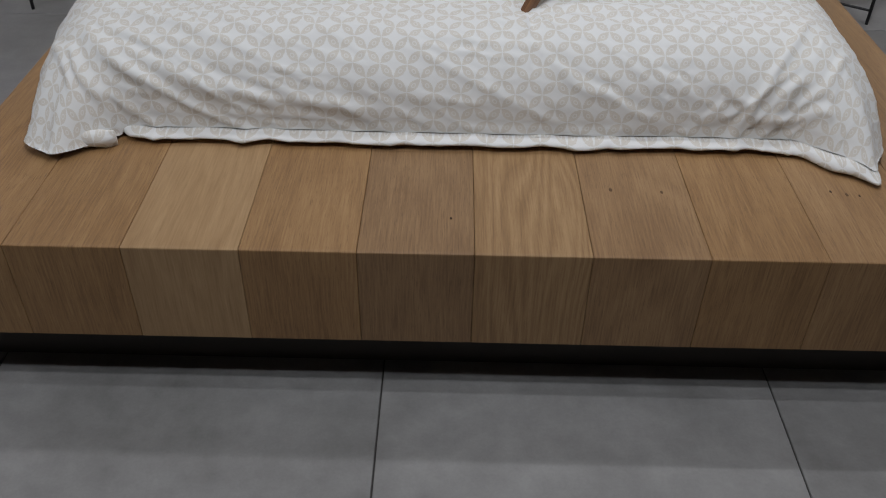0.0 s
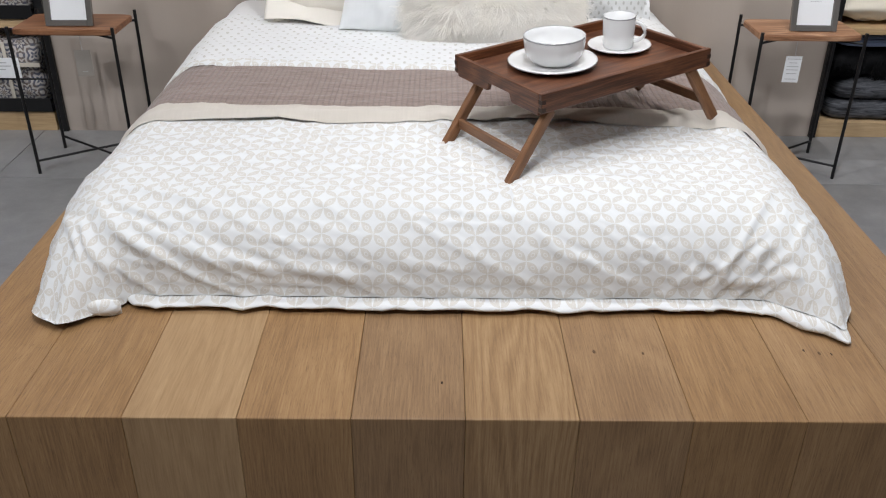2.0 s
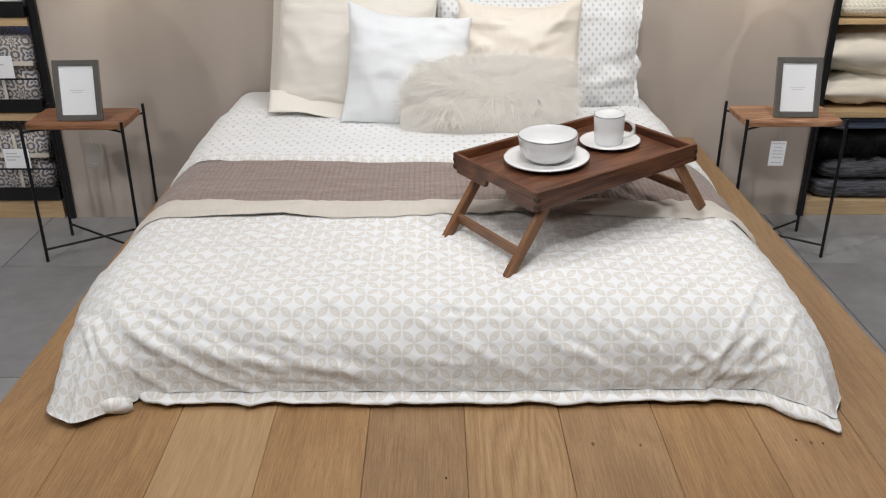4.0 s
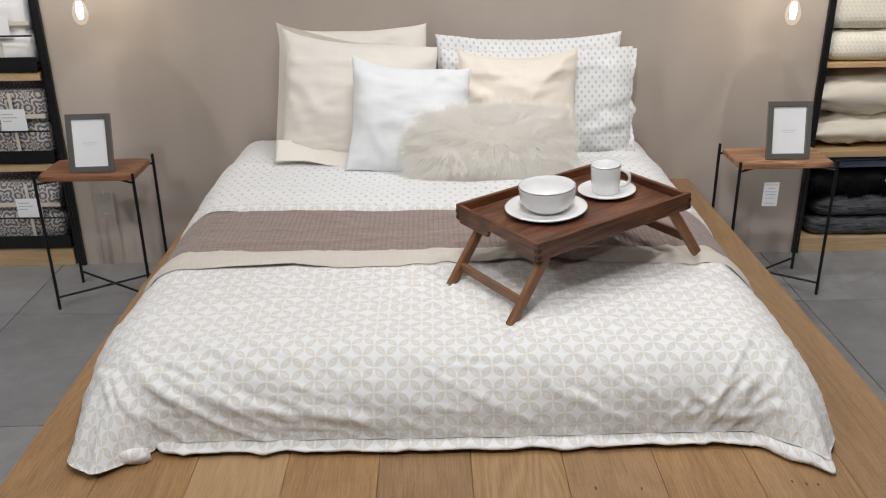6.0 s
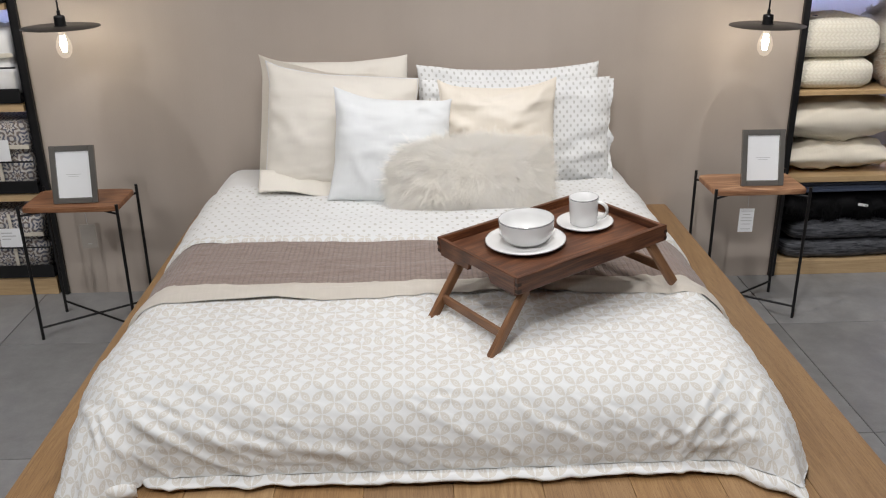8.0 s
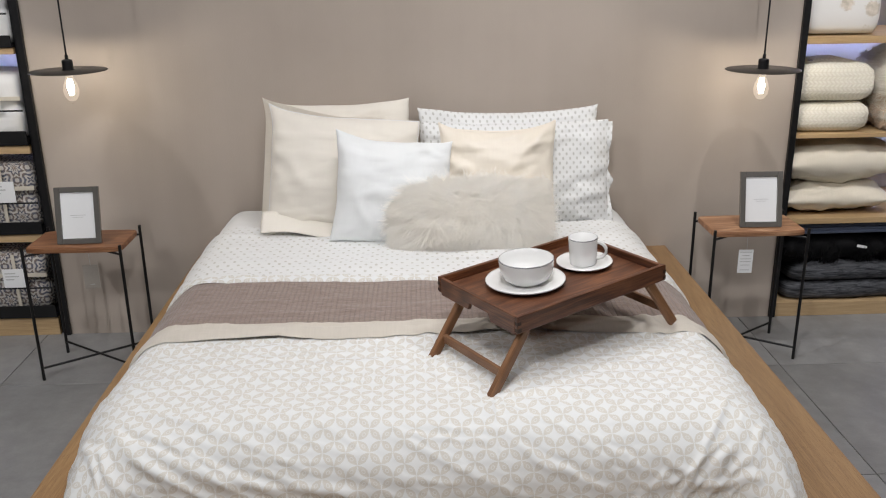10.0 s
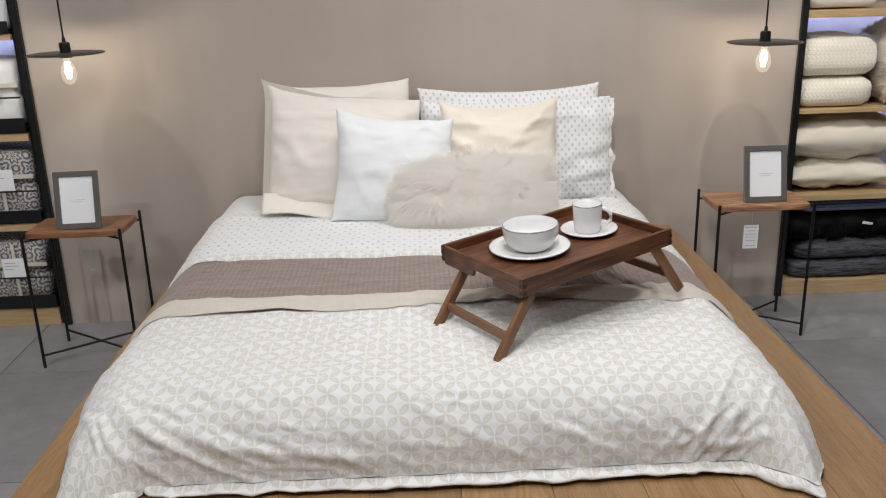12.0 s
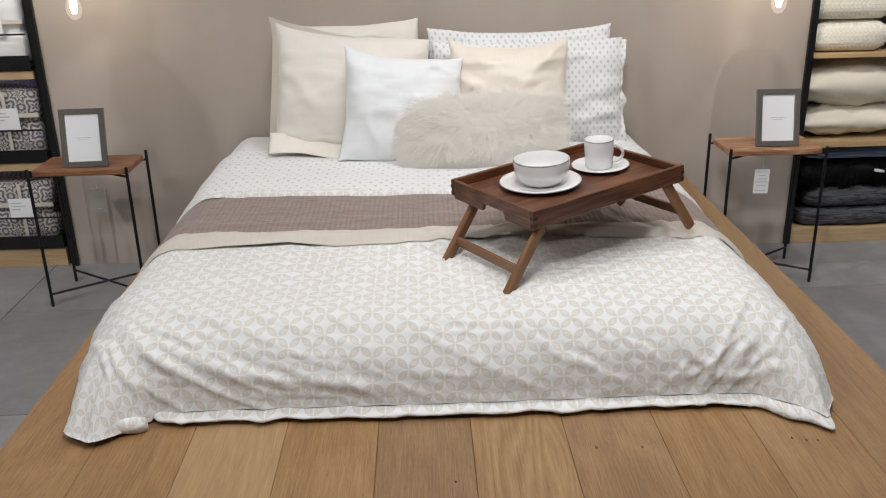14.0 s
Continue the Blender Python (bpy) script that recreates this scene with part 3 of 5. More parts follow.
part("hem", hem_sheet(), PETALS, duvet, "open button hem of the cover", smooth=True)
for k in range(10):
    x = -0.74 + k * 0.148
    p = bedding(x, BY0 - 0.285, 0.004)
    part("button", lathe([(0, 0.0015), (0.0024, 0.0012), (0.0032, 0.0), (0.0024, -0.0012), (0, -0.0015)], 12), PORCELAIN, duvet, smooth=True, m=pose(x, p.y - 0.007, p.z - 0.004, 70))

quilt = thing("bed_quilt", pose(0, 0, 0), "brown stitched quilt with a beige border, folded across the bed", "quilt")
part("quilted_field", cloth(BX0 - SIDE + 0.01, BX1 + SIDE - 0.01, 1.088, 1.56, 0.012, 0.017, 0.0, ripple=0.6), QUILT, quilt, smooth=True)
part("border", cloth(BX0 - SIDE + 0.01, BX1 + SIDE - 0.01, 1.016, 1.093, 0.008, 0.024, 0.0, edge_roll=0.017, ripple=1.0, wave=lambda x: 0.012 * wob(x, 0, 0, 2.5)), QUILT_EDGE, quilt, "beige cotton border", smooth=True)

flap = thing("folded_sheet", pose(0, 0, 0), "white sheet with small beige sprigs, folded back over the quilt", "bed sheet")
part("sheet_fold", cloth(BX0 - 0.30, BX1 + 0.30, 1.500, 2.10, 0.011, 0.028, 0.0, ripple=0.7, wave=lambda x: 0.02 * wob(x, 4, 0, 3.0)), SPRIGS, flap, smooth=True)

part("fitted_sheet", cloth(BX0 - 0.25, BX1 + 0.25, 1.95, 2.43, 0.014, 0.012, 0.0, ripple=0.8), WHITE_COTTON, mattress_ob, "white fitted sheet", smooth=True, m=pose(0, 0, -PZ))
part("folded_hem", cloth(BX0 - 0.29, BX1 + 0.29, 1.460, 1.502, 0.006, 0.0285, 0.0, edge_roll=0.026, ripple=0.7, wave=lambda x: 0.02 * wob(x, 4, 0, 3.0)), PETALS, flap, "edge with a row of beige petals", smooth=True)

# ---- pillows ----


def pillow(w, h, t, seed, pinch=0.05, n=44, crease=1.0, flange=0.0, sag=0.0, corner=0.0, ear=0.0, full=0.5, ears=0.0, foot=0.0):
    """A stuffed cushion standing on its lower edge, its face to -y."""
    bm = bmesh.new()
    lay = bm.loops.layers.uv.verify()
    maps, rings = {}, {}

    def point(u, v, side):
        x = w / 2 * u * (1 - pinch * (1 - v * v) * (1 if abs(u) > 0 else 1))
        z = h / 2 * v * (1 - pinch * (1 - u * u))
        body = max(0.0, (1 - u ** 2)) ** full * max(0.0, (1 - v ** 2)) ** full
        y = -side * t / 2 * body
        e = 1 - body
        f = wob(x * 1.0, z * 1.0, seed, 5.0) * 0.014 + wob(x, z, seed + 4, 14.0) * 0.005 * crease
        radial = math.atan2(v, u)
        cornerness = (abs(u) * abs(v)) ** 1.5
        f += 0.012 * crease * cornerness * wob(radial * 5, seed, 0.4, 1.0) * body * 3
        r1, r2 = abs(wob(x * 3 + z * 6, z * 4 - x, seed + 9, 1.6)), abs(wob(x * 2 - z * 3, z * 9, seed + 2, 1.3))
        f += 0.006 * crease * max(0.0, 1 - r1 / 0.16) + 0.005 * crease * max(0.0, 1 - r2 / 0.14)
        # puckers that run in from the seams
        pucker = math.exp(-(1 - abs(v)) / 0.13) * wob(x * 24, seed, v, 1.0) + math.exp(-(1 - abs(u)) / 0.13) * wob(z * 24, seed + 3, u, 1.0)
        f += 0.007 * crease * pucker
        y += -side * f * min(1.0, body * 2.5)
        if ears:
            x *= 1 + ears * abs(u * v) ** 5
            z += h / 2 * v * ears * abs(u * v) ** 5
        if foot and u < 0 and v < 0:
            x -= foot * u ** 6 * v ** 2
        z -= sag * (1 - u * u) * (0.5 + 0.5 * v)
        if corner:
            z += corner * (abs(u) ** 6) * (v > 0) * v ** 4
        if ear and u < 0 and v > 0:
            z += ear * u ** 4 * v ** 3
            x -= ear * 0.4 * u ** 4 * v ** 6
        x += 0.006 * wob(seed, z * 8, 1, 1.0) * abs(u)
        z += 0.006 * wob(x * 8, seed, 2, 1.0) * abs(v)
        return Vector((x, y, z + h / 2))

    for side in (1, -1):
        for j in range(n + 1):
            for i in range(n + 1):
                u, v = math.sin((i / n * 2 - 1) * math.pi / 2), math.sin((j / n * 2 - 1) * math.pi / 2)
                border = i in (0, n) or j in (0, n)
                if border and side == -1:
                    rings[(side, i, j)] = rings[(1, i, j)]
                    continue
                vert = bm.verts.new(point(u, v, side))
                rings[(side, i, j)] = vert
                maps[vert] = (u * w / 2 + seed * 0.13, v * h / 2)
    for side in (1, -1):
        for j in range(n):
            for i in range(n):
                q = [rings[(side, i, j)], rings[(side, i + 1, j)], rings[(side, i + 1, j + 1)], rings[(side, i, j + 1)]]
                if side == -1:
                    q.reverse()
                f = bm.faces.new(q)
                for l in f.loops:
                    l[lay].uv = maps[l.vert]
    outline = [rings[(1, i, 0)].co.copy() for i in range(n + 1)] + [rings[(1, n, j)].co.copy() for j in range(1, n + 1)]
    outline += [rings[(1, i, n)].co.copy() for i in range(n - 1, -1, -1)] + [rings[(1, 0, j)].co.copy() for j in range(n - 1, 0, -1)]
    return bm, outline


def tube(points, r, sides=6, closed=True):
    """A cord along a line of points."""
    bm = bmesh.new()
    n = len(points)
    rings = []
    for k, p in enumerate(points):
        d = (points[(k + 1) % n] - points[k - 1]) if closed else (points[min(k + 1, n - 1)] - points[max(k - 1, 0)])
        if d.length < 1e-7:
            d = Vector((0, 0, 1))
        rot = d.to_track_quat("Z", "Y").to_matrix()
        rings.append([bm.verts.new(p + rot @ Vector((r * math.cos(a * math.tau / sides), r * math.sin(a * math.tau / sides), 0))) for a in range(sides)])
    for k in range(n if closed else n - 1):
        a, b = rings[k], rings[(k + 1) % n]
        for s in range(sides):
            bm.faces.new((a[s], a[(s + 1) % sides], b[(s + 1) % sides], b[s]))
    bmesh.ops.recalc_face_normals(bm, faces=bm.faces[:])
    return bm


def flange_ring(outline, width, seed):
    """A flat border sewn round a cushion."""
    bm = bmesh.new()
    lay = bm.loops.layers.uv.verify()
    c = sum(outline, Vector()) / len(outline)
    a, b = [], []
    for k, p in enumerate(outline):
        d = p - c
        d.y = 0
        m = max(abs(d.x), abs(d.z))
        up = smooth01((d.z / m - 0.2) / 0.6)
        wide = width * (1 - 0.85 * up * (1 - abs(d.x) / m))
        wide *= 1 - 0.85 * smooth01((d.x / m - 0.3) / 0.5)
        low = smooth01((-d.z / m - 0.6) / 0.4)
        q = p + Vector((d.x / m * wide, 0.006 * wob(k, seed, 0, 0.2) - 0.03 * low, d.z / m * wide * (1 - 0.5 * low)))
        a.append(bm.verts.new(p))
        b.append(bm.verts.new(q))
    n = len(outline)
    for k in range(n):
        f = bm.faces.new((a[k], a[(k + 1) % n], b[(k + 1) % n], b[k]))
        for l in f.loops:
            l[lay].uv = (l.vert.co.x, l.vert.co.z)
    bmesh.ops.solidify(bm, geom=bm.faces[:], thickness=0.004)
    return bm


def cushion(name, label, x, y, z, w, h, t, lean, seed, material, turn=0.0, roll=0.0, **kw):
    trim = kw.pop("trim", None)
    trim_width = kw.pop("trim_width", 0.03)
    ob = thing(name, pose(x, y, z, 0, 0, turn) @ pose(0, 0, 0, -lean, roll, 0), label, name.replace("_", " "), "pillows on the bed")
    bm, outline = pillow(w, h, t, seed, **kw)
    part("pillow_body", bm, material, ob, smooth=True)
    if trim == "piping":
        part("piping", tube(outline, 0.0035), trim_material(material), ob, smooth=True)
    elif trim == "open_hem":
        def place(i, j):
            z = h * (0.03 + 0.95 * j)
            fold = 0.012 * math.exp(-((j - 0.42) / 0.06) ** 2) - 0.008 * math.exp(-((j - 0.52) / 0.05) ** 2)
            return Vector((w / 2 * (1 - 0.04 * (1 - (2 * j - 1) ** 2)) - 0.03 + i * 0.05 + fold * i + 0.004 * wob(j, seed, 0, 9), -0.012 - 0.012 * math.sin(j * 17) * i + 0.008 * i, z))
        part("open_hem", sheet(8, 40, place, lambda i, j: (w / 2 + 0.05 * i, h * j)), material, ob, "open wavy hem", smooth=True)
    elif trim == "flange":
        part("flange", flange_ring(outline, trim_width, seed), material, ob, "flat sewn border")
        part("piping", tube(outline, 0.003), trim_material(material), ob, smooth=True)
    return ob


def trim_material(material):
    return WHITE_COTTON if material is ECRU else material


cushion("pillow_sham", "ecru cotton pillow sham leaning on the wall", -0.395, 2.29, 0.60, 0.60, 0.51, 0.17, 12, 1, ECRU, pinch=0.015, roll=-1, crease=1.6, sag=0.012, ears=0.02)
sham = cushion("pillow_sham", "ecru cotton pillow sham with white piping and a flat border", -0.398, 2.085, 0.605, 0.61, 0.475, 0.23, 15, 2, ECRU, turn=0, roll=4.5, trim="flange", trim_width=0.03, ear=0.036, pinch=0.018, crease=1.6)


def folded_border():
    """The lower border of the sham, bent forward on to the sheet."""
    def place(i, j):
        lift = 0.010 * math.sin(i * 9) * j + 0.006 * wob(i * 6, j, 3, 1.0)
        return Vector((-0.325 + 0.60 * i + 0.01 * j, -0.035 - 0.085 * j - 0.01 * wob(i, 2, 0, 5.0) * j, 0.062 - 0.085 * j ** 0.8 + lift))
    return sheet(48, 8, place, lambda i, j: (0.6 * i, 0.1 * j), 0.004)


part("folded_border", folded_border(), ECRU, sham, "lower border bent forward", smooth=True)
cushion("pillow", "white pillow with small grey sprigs leaning on the wall", 0.335, 2.30, 0.585, 0.78, 0.485, 0.18, 9, 3, PILLOW_SPRIGS, pinch=0.012, sag=0.022, crease=2.2, ears=0.02)
cushion("pillow", "white pillow with small grey sprigs and an open hem", 0.355, 2.155, 0.585, 0.80, 0.452, 0.20, 12, 4, PILLOW_SPRIGS, crease=2.4, trim="open_hem", pinch=0.012, sag=0.010)
cushion("cushion", "cream satin square cushion", 0.262, 1.99, 0.60, 0.465, 0.448, 0.20, 13, 5, CREAM_SATIN, trim="piping", pinch=0.03, sag=0.016, corner=0.012, crease=2.4, ears=0.03)
cushion("cushion", "white linen square cushion", -0.185, 1.89, 0.605, 0.455, 0.425, 0.20, 15, 6, WHITE_CUSHION, roll=4.5, ear=0.02, pinch=0.025, crease=1.4, ears=0.012, foot=0.015, sag=0.012)

tuck, _ = pillow(0.085, 0.036, 0.04, 17, pinch=-0.03, n=12, crease=2.0)
part("corner_tuck", tuck, PETALS, duvet, "bunched corner of the cover", smooth=True, m=pose(-0.815, 0.352, PZ + 0.003, 0, 0, 12))

# ---- serving tray on the bed ----
TRAY = Matrix.Translation((0.19, 0.677, 0.745)) @ Matrix.Rotation(math.atan2(0.298, 0.479), 4, "Z") @ Matrix.Rotation(radians(-3.2), 4, "Y")
TL, TW = 0.562, 0.384
tray = thing("bed_tray", TRAY, "dark acacia bed tray on folding legs", "tray")
part("tray_bottom", box(0.012, TL - 0.012, 0.012, TW - 0.012, 0.016, 0.026, 0.001, axis=0), ACACIA, tray)
for y0, y1 in ((0, 0.014), (TW - 0.014, TW)):
    part("long_side", box(0, TL, y0, y1, 0.002, 0.052, 0.003, axis=0), ACACIA, tray)


def short_side():
    """An end board with a hand hold cut from its lower edge."""
    bm = bmesh.new()
    pts = [(0.014, -0.006), (0.014, 0.050), (TW - 0.014, 0.050), (TW - 0.014, -0.006), (TW - 0.152, -0.006), (TW - 0.160, 0.016), (0.135, 0.016), (0.125, -0.006)]
    lo = [bm.verts.new((0, y, z)) for y, z in pts]
    f = bm.faces.new(lo)
    g = bmesh.ops.extrude_face_region(bm, geom=[f])
    for v in g["geom"]:
        if isinstance(v, bmesh.types.BMVert):
            v.co.x += 0.013
    bmesh.ops.recalc_face_normals(bm, faces=bm.faces[:])
    bmesh.ops.bevel(bm, geom=bm.edges[:], offset=0.0018, segments=1, affect="EDGES")
    return grain(bm, 1)


part("end_side", short_side(), ACACIA, tray, m=pose(0.0005, 0, 0))
part("end_side", short_side(), ACACIA, tray, m=pose(TL - 0.0135, 0, 0))


END_GRAIN = plain("acacia_end_grain", (0.03, 0.013, 0.007), 0.6, 0.0, 90, 0.3, 0.2)
for x in (0.0, TL):
    for y in (0.0, TW):
        joint = bmesh.new()
        for z in (0.006, 0.026):
            box(x - 0.0004 if x == 0 else x - 0.0125, x + 0.0125 if x == 0 else x + 0.0004, y - 0.0004 if y == 0 else y - 0.0125, y + 0.0125 if y == 0 else y + 0.0004, z, z + 0.010, bm=joint)
        part("finger_joint", joint, END_GRAIN, tray, "dark end grain of the corner joint")


def leg_bar(a, b, w=0.030, t=0.020):
    """A tapered leg with rounded ends between two points."""
    a, b = Vector(a), Vector(b)
    n = (b - a).length
    bm = box(-t / 2, t / 2, -w / 2, w / 2, 0, n, 0.008, axis=2, segments=3)
    m = Matrix.Translation(a) @ (b - a).to_track_quat("Z", "Y").to_matrix().to_4x4()
    for v in bm.verts:
        v.co = m @ v.co
    return bm


for top, foot, ends in ((0.045, -0.098, 1), (TL - 0.05, TL + 0.05, 1)):
    drop = -0.172 if foot < 0 else -0.158
    for y in (0.022, 0.312):
        part("leg", leg_bar((top, y, 0.0), (foot, y - 0.012 if y < 0.1 else y - 0.012, drop)), ACACIA_LEG, tray, "lighter brown folding leg")
    mx, mz = top + (foot - top) * 0.62, drop * 0.62
    part("leg_stretcher", box(mx - 0.006, mx + 0.006, 0.02, 0.30, mz - 0.013, mz + 0.013, 0.002, axis=1), ACACIA_LEG, tray)


def on_tray(ex, ey, h=0.0265):
    return TRAY @ Matrix.Translation((ex, ey, h))


plate = thing("dinner_plate", on_tray(0.200, 0.215), "white porcelain plate with a silver rim on the tray", "plate")
part("plate_body", lathe([(0, 0.0), (0.06, 0.0), (0.066, 0.003), (0.085, 0.006), (0.118, 0.0135), (0.1185, 0.015), (0.116, 0.016), (0.082, 0.0085), (0.064, 0.006), (0, 0.0055)], 72), PORCELAIN, plate, smooth=True)
part("rim_line", lathe([(0.1168, 0.0161), (0.1178, 0.0163), (0.1190, 0.0155), (0.1188, 0.0138)], 72), SILVER, plate, "thin silver rim", smooth=True)
bowl = thing("bowl", on_tray(0.205, 0.215, 0.032), "deep white porcelain bowl with a silver rim", "bowl")
part("bowl_body", lathe([(0, 0.003), (0.040, 0.003), (0.042, 0.0), (0.046, 0.0), (0.056, 0.005), (0.071, 0.018), (0.0785, 0.036), (0.081, 0.055), (0.0815, 0.072), (0.0808, 0.074), (0.0788, 0.073), (0.0775, 0.055), (0.074, 0.036), (0.066, 0.021), (0.048, 0.010), (0, 0.008)], 72), PORCELAIN, bowl, smooth=True)
part("rim_line", lathe([(0.0797, 0.0746), (0.0806, 0.0747), (0.0818, 0.0735), (0.0819, 0.0708)], 72), SILVER, bowl, "thin silver rim", smooth=True)
saucer = thing("saucer", on_tray(0.427, 0.208), "white porcelain saucer with a silver rim", "saucer")
part("saucer_body", lathe([(0, 0.0), (0.045, 0.0), (0.05, 0.003), (0.086, 0.012), (0.0865, 0.0135), (0.084, 0.0142), (0.05, 0.0065), (0, 0.005)], 64), PORCELAIN, saucer, smooth=True)
part("rim_line", lathe([(0.0850, 0.0144), (0.0860, 0.0144), (0.0868, 0.0136)], 64), SILVER, saucer, "thin silver rim", smooth=True)
mug = thing("mug", on_tray(0.424, 0.210, 0.0325), "straight white porcelain mug with a silver rim", "mug")
part("mug_body", lathe([(0, 0.002), (0.036, 0.002), (0.039, 0.0), (0.041, 0.003), (0.0435, 0.045), (0.0445, 0.084), (0.044, 0.0855), (0.0425, 0.085), (0.041, 0.045), (0.039, 0.006), (0, 0.005)], 64), PORCELAIN, mug, smooth=True)
part("rim_line", lathe([(0.0434, 0.0858), (0.0441, 0.0860), (0.0448, 0.0850), (0.0448, 0.0828)], 64), SILVER, mug, "thin silver rim", smooth=True)
arc = [Vector((0.041 + 0.030 * math.sin(a), 0, 0.045 + 0.026 * math.cos(a))) for a in [math.pi * k / 14 for k in range(15)]]
part("handle", tube(arc, 0.0055, 10, closed=False), PORCELAIN, mug, smooth=True, m=pose(0, 0, 0, 0, 0, -52))

# ---- side tables ----


def side_table(x, y, label, top_wood):
    """Wooden top on four thin rods with a cross brace; x, y at the middle."""
    ob = thing("side_table", pose(x, y, 0), label, "side table", "bedside tables")
    hx, hy, zt, c = 0.198, 0.137, 0.587, 0.045
    bm = bmesh.new()
    pts = []
    for sx, sy in ((1, 1), (-1, 1), (-1, -1), (1, -1)):
        a = [(sx * (hx - 0.001), sy * (hy - c)), (sx * (hx - 0.006), sy * (hy - c * 0.55)), (sx * (hx - c * 0.55), sy * (hy - 0.018)), (sx * (hx - c * 1.1), sy * (hy - 0.014))]
        pts += a if sx * sy > 0 else a[::-1]
    f = bm.faces.new([bm.verts.new((px, py, zt - 0.022)) for px, py in pts])
    g = bmesh.ops.extrude_face_region(bm, geom=[f])
    for v in g["geom"]:
        if isinstance(v, bmesh.types.BMVert):
            v.co.z = zt
    bmesh.ops.recalc_face_normals(bm, faces=bm.faces[:])
    bmesh.ops.bevel(bm, geom=bm.edges[:], offset=0.003, segments=2, affect="EDGES")
    part("tabletop", grain(bm, 0), top_wood, ob, "oiled wooden top with clipped corners")
    for sx in (-1, 1):
        for sy in (-1, 1):
            part("leg", rod((sx * hx, sy * hy, 0), (sx * hx, sy * hy, zt + 0.014), 0.0065), BLACK, ob, "black metal rod leg")
    for s in (-1, 1):
        part("brace", rod((-hx, -s * hy, 0.055), (hx, s * hy, 0.055), 0.005), BLACK, ob)
        part("top_bracket", rod((-hx, s * hy, zt - 0.027), (-hx + 0.09, s * (hy - 0.06), zt - 0.027), 0.005), BLACK, ob)
        part("top_bracket", rod((hx, s * hy, zt - 0.027), (hx - 0.09, s * (hy - 0.06), zt - 0.027), 0.005), BLACK, ob)
    return ob


side_table(-1.487, 2.105, "small side table with a reddish wooden top and black rod legs", SHEESHAM)
side_table(1.365, 2.117, "small side table with a streaky wooden top and black rod legs", SHEESHAM_PALE)


def photo_frame(x, y, z, turn, label):
    w, h, b = 0.178, 0.236, 0.022
    ob = thing("photo_frame", pose(x, y, z, 0, 0, turn) @ pose(0, 0, 0, -13, 0, 0), label, "photo frame", "photo frames on the side tables")
    for s in (-1, 1):
        part("frame_side", box(s * w / 2 - (b if s > 0 else 0), s * w / 2 + (b if s < 0 else 0), -0.009, 0.009, 0, h, 0.0025), GUNMETAL, ob)
    part("frame_rail", box(-w / 2 + b, w / 2 - b, -0.009, 0.009, 0, b, 0.0025), GUNMETAL, ob)
    part("frame_rail", box(-w / 2 + b, w / 2 - b, -0.009, 0.009, h - b, h, 0.0025), GUNMETAL, ob)
    part("back_board", box(-w / 2 + 0.004, w / 2 - 0.004, 0.0092, 0.013, 0.004, h - 0.004), BLACK, ob)
    card = part("card", box(-w / 2 + b + 0.001, w / 2 - b - 0.001, -0.002, 0.002, b + 0.001, h - b - 0.001), CARD, ob, "white card insert")
    part("lettering", box(-0.030, 0.030, -0.0026, -0.0021, h * 0.50, h * 0.507), INK, card)
    part("lettering", box(-0.022, 0.020, -0.0026, -0.0021, h * 0.465, h * 0.471), INK, card)
    part("strut", box(-0.02, 0.02, 0.0, 0.004, -0.004, 0.15), BLACK, ob, m=pose(0, 0.085, 0.012, 24))
    return ob


photo_frame(-1.472, 2.035, 0.588, 3, "gunmetal photo frame with a plain white card")
photo_frame(1.385, 2.055, 0.588, -2, "gunmetal photo frame with a plain white card")


def price_tag(x, y, z, turn, mat, lines, label):
    ob = thing("price_tag", pose(x, y, z, 0, 0, turn), label, "price tag", "price tags under the tables")
    part("string", rod((0, 0, 0), (0.002, 0, -0.062), 0.0012, sides=6), INK, ob)
    card = part("card", box(-0.031, 0.031, -0.0006, 0.0006, -0.165, -0.06, 0.0004), mat, ob)
    for w, a in lines:
        part("lettering", box(-w / 2, w / 2, -0.0012, -0.0007, a - 0.0026, a), INK, card)
    return ob


price_tag(-1.44, 2.02, 0.56, 4, plain("tag_board", (0.33, 0.30, 0.265), 0.6), [(0.018, -0.145)], "beige cardboard price tag on a string")
price_tag(1.322, 2.02, 0.56, -3, CARD, [(0.05, -0.07), (0.03, -0.085), (0.045, -0.1), (0.046, -0.113), (0.04, -0.128), (0.042, -0.15)], "white printed price tag on a string")

# ---- pendant lamps ----


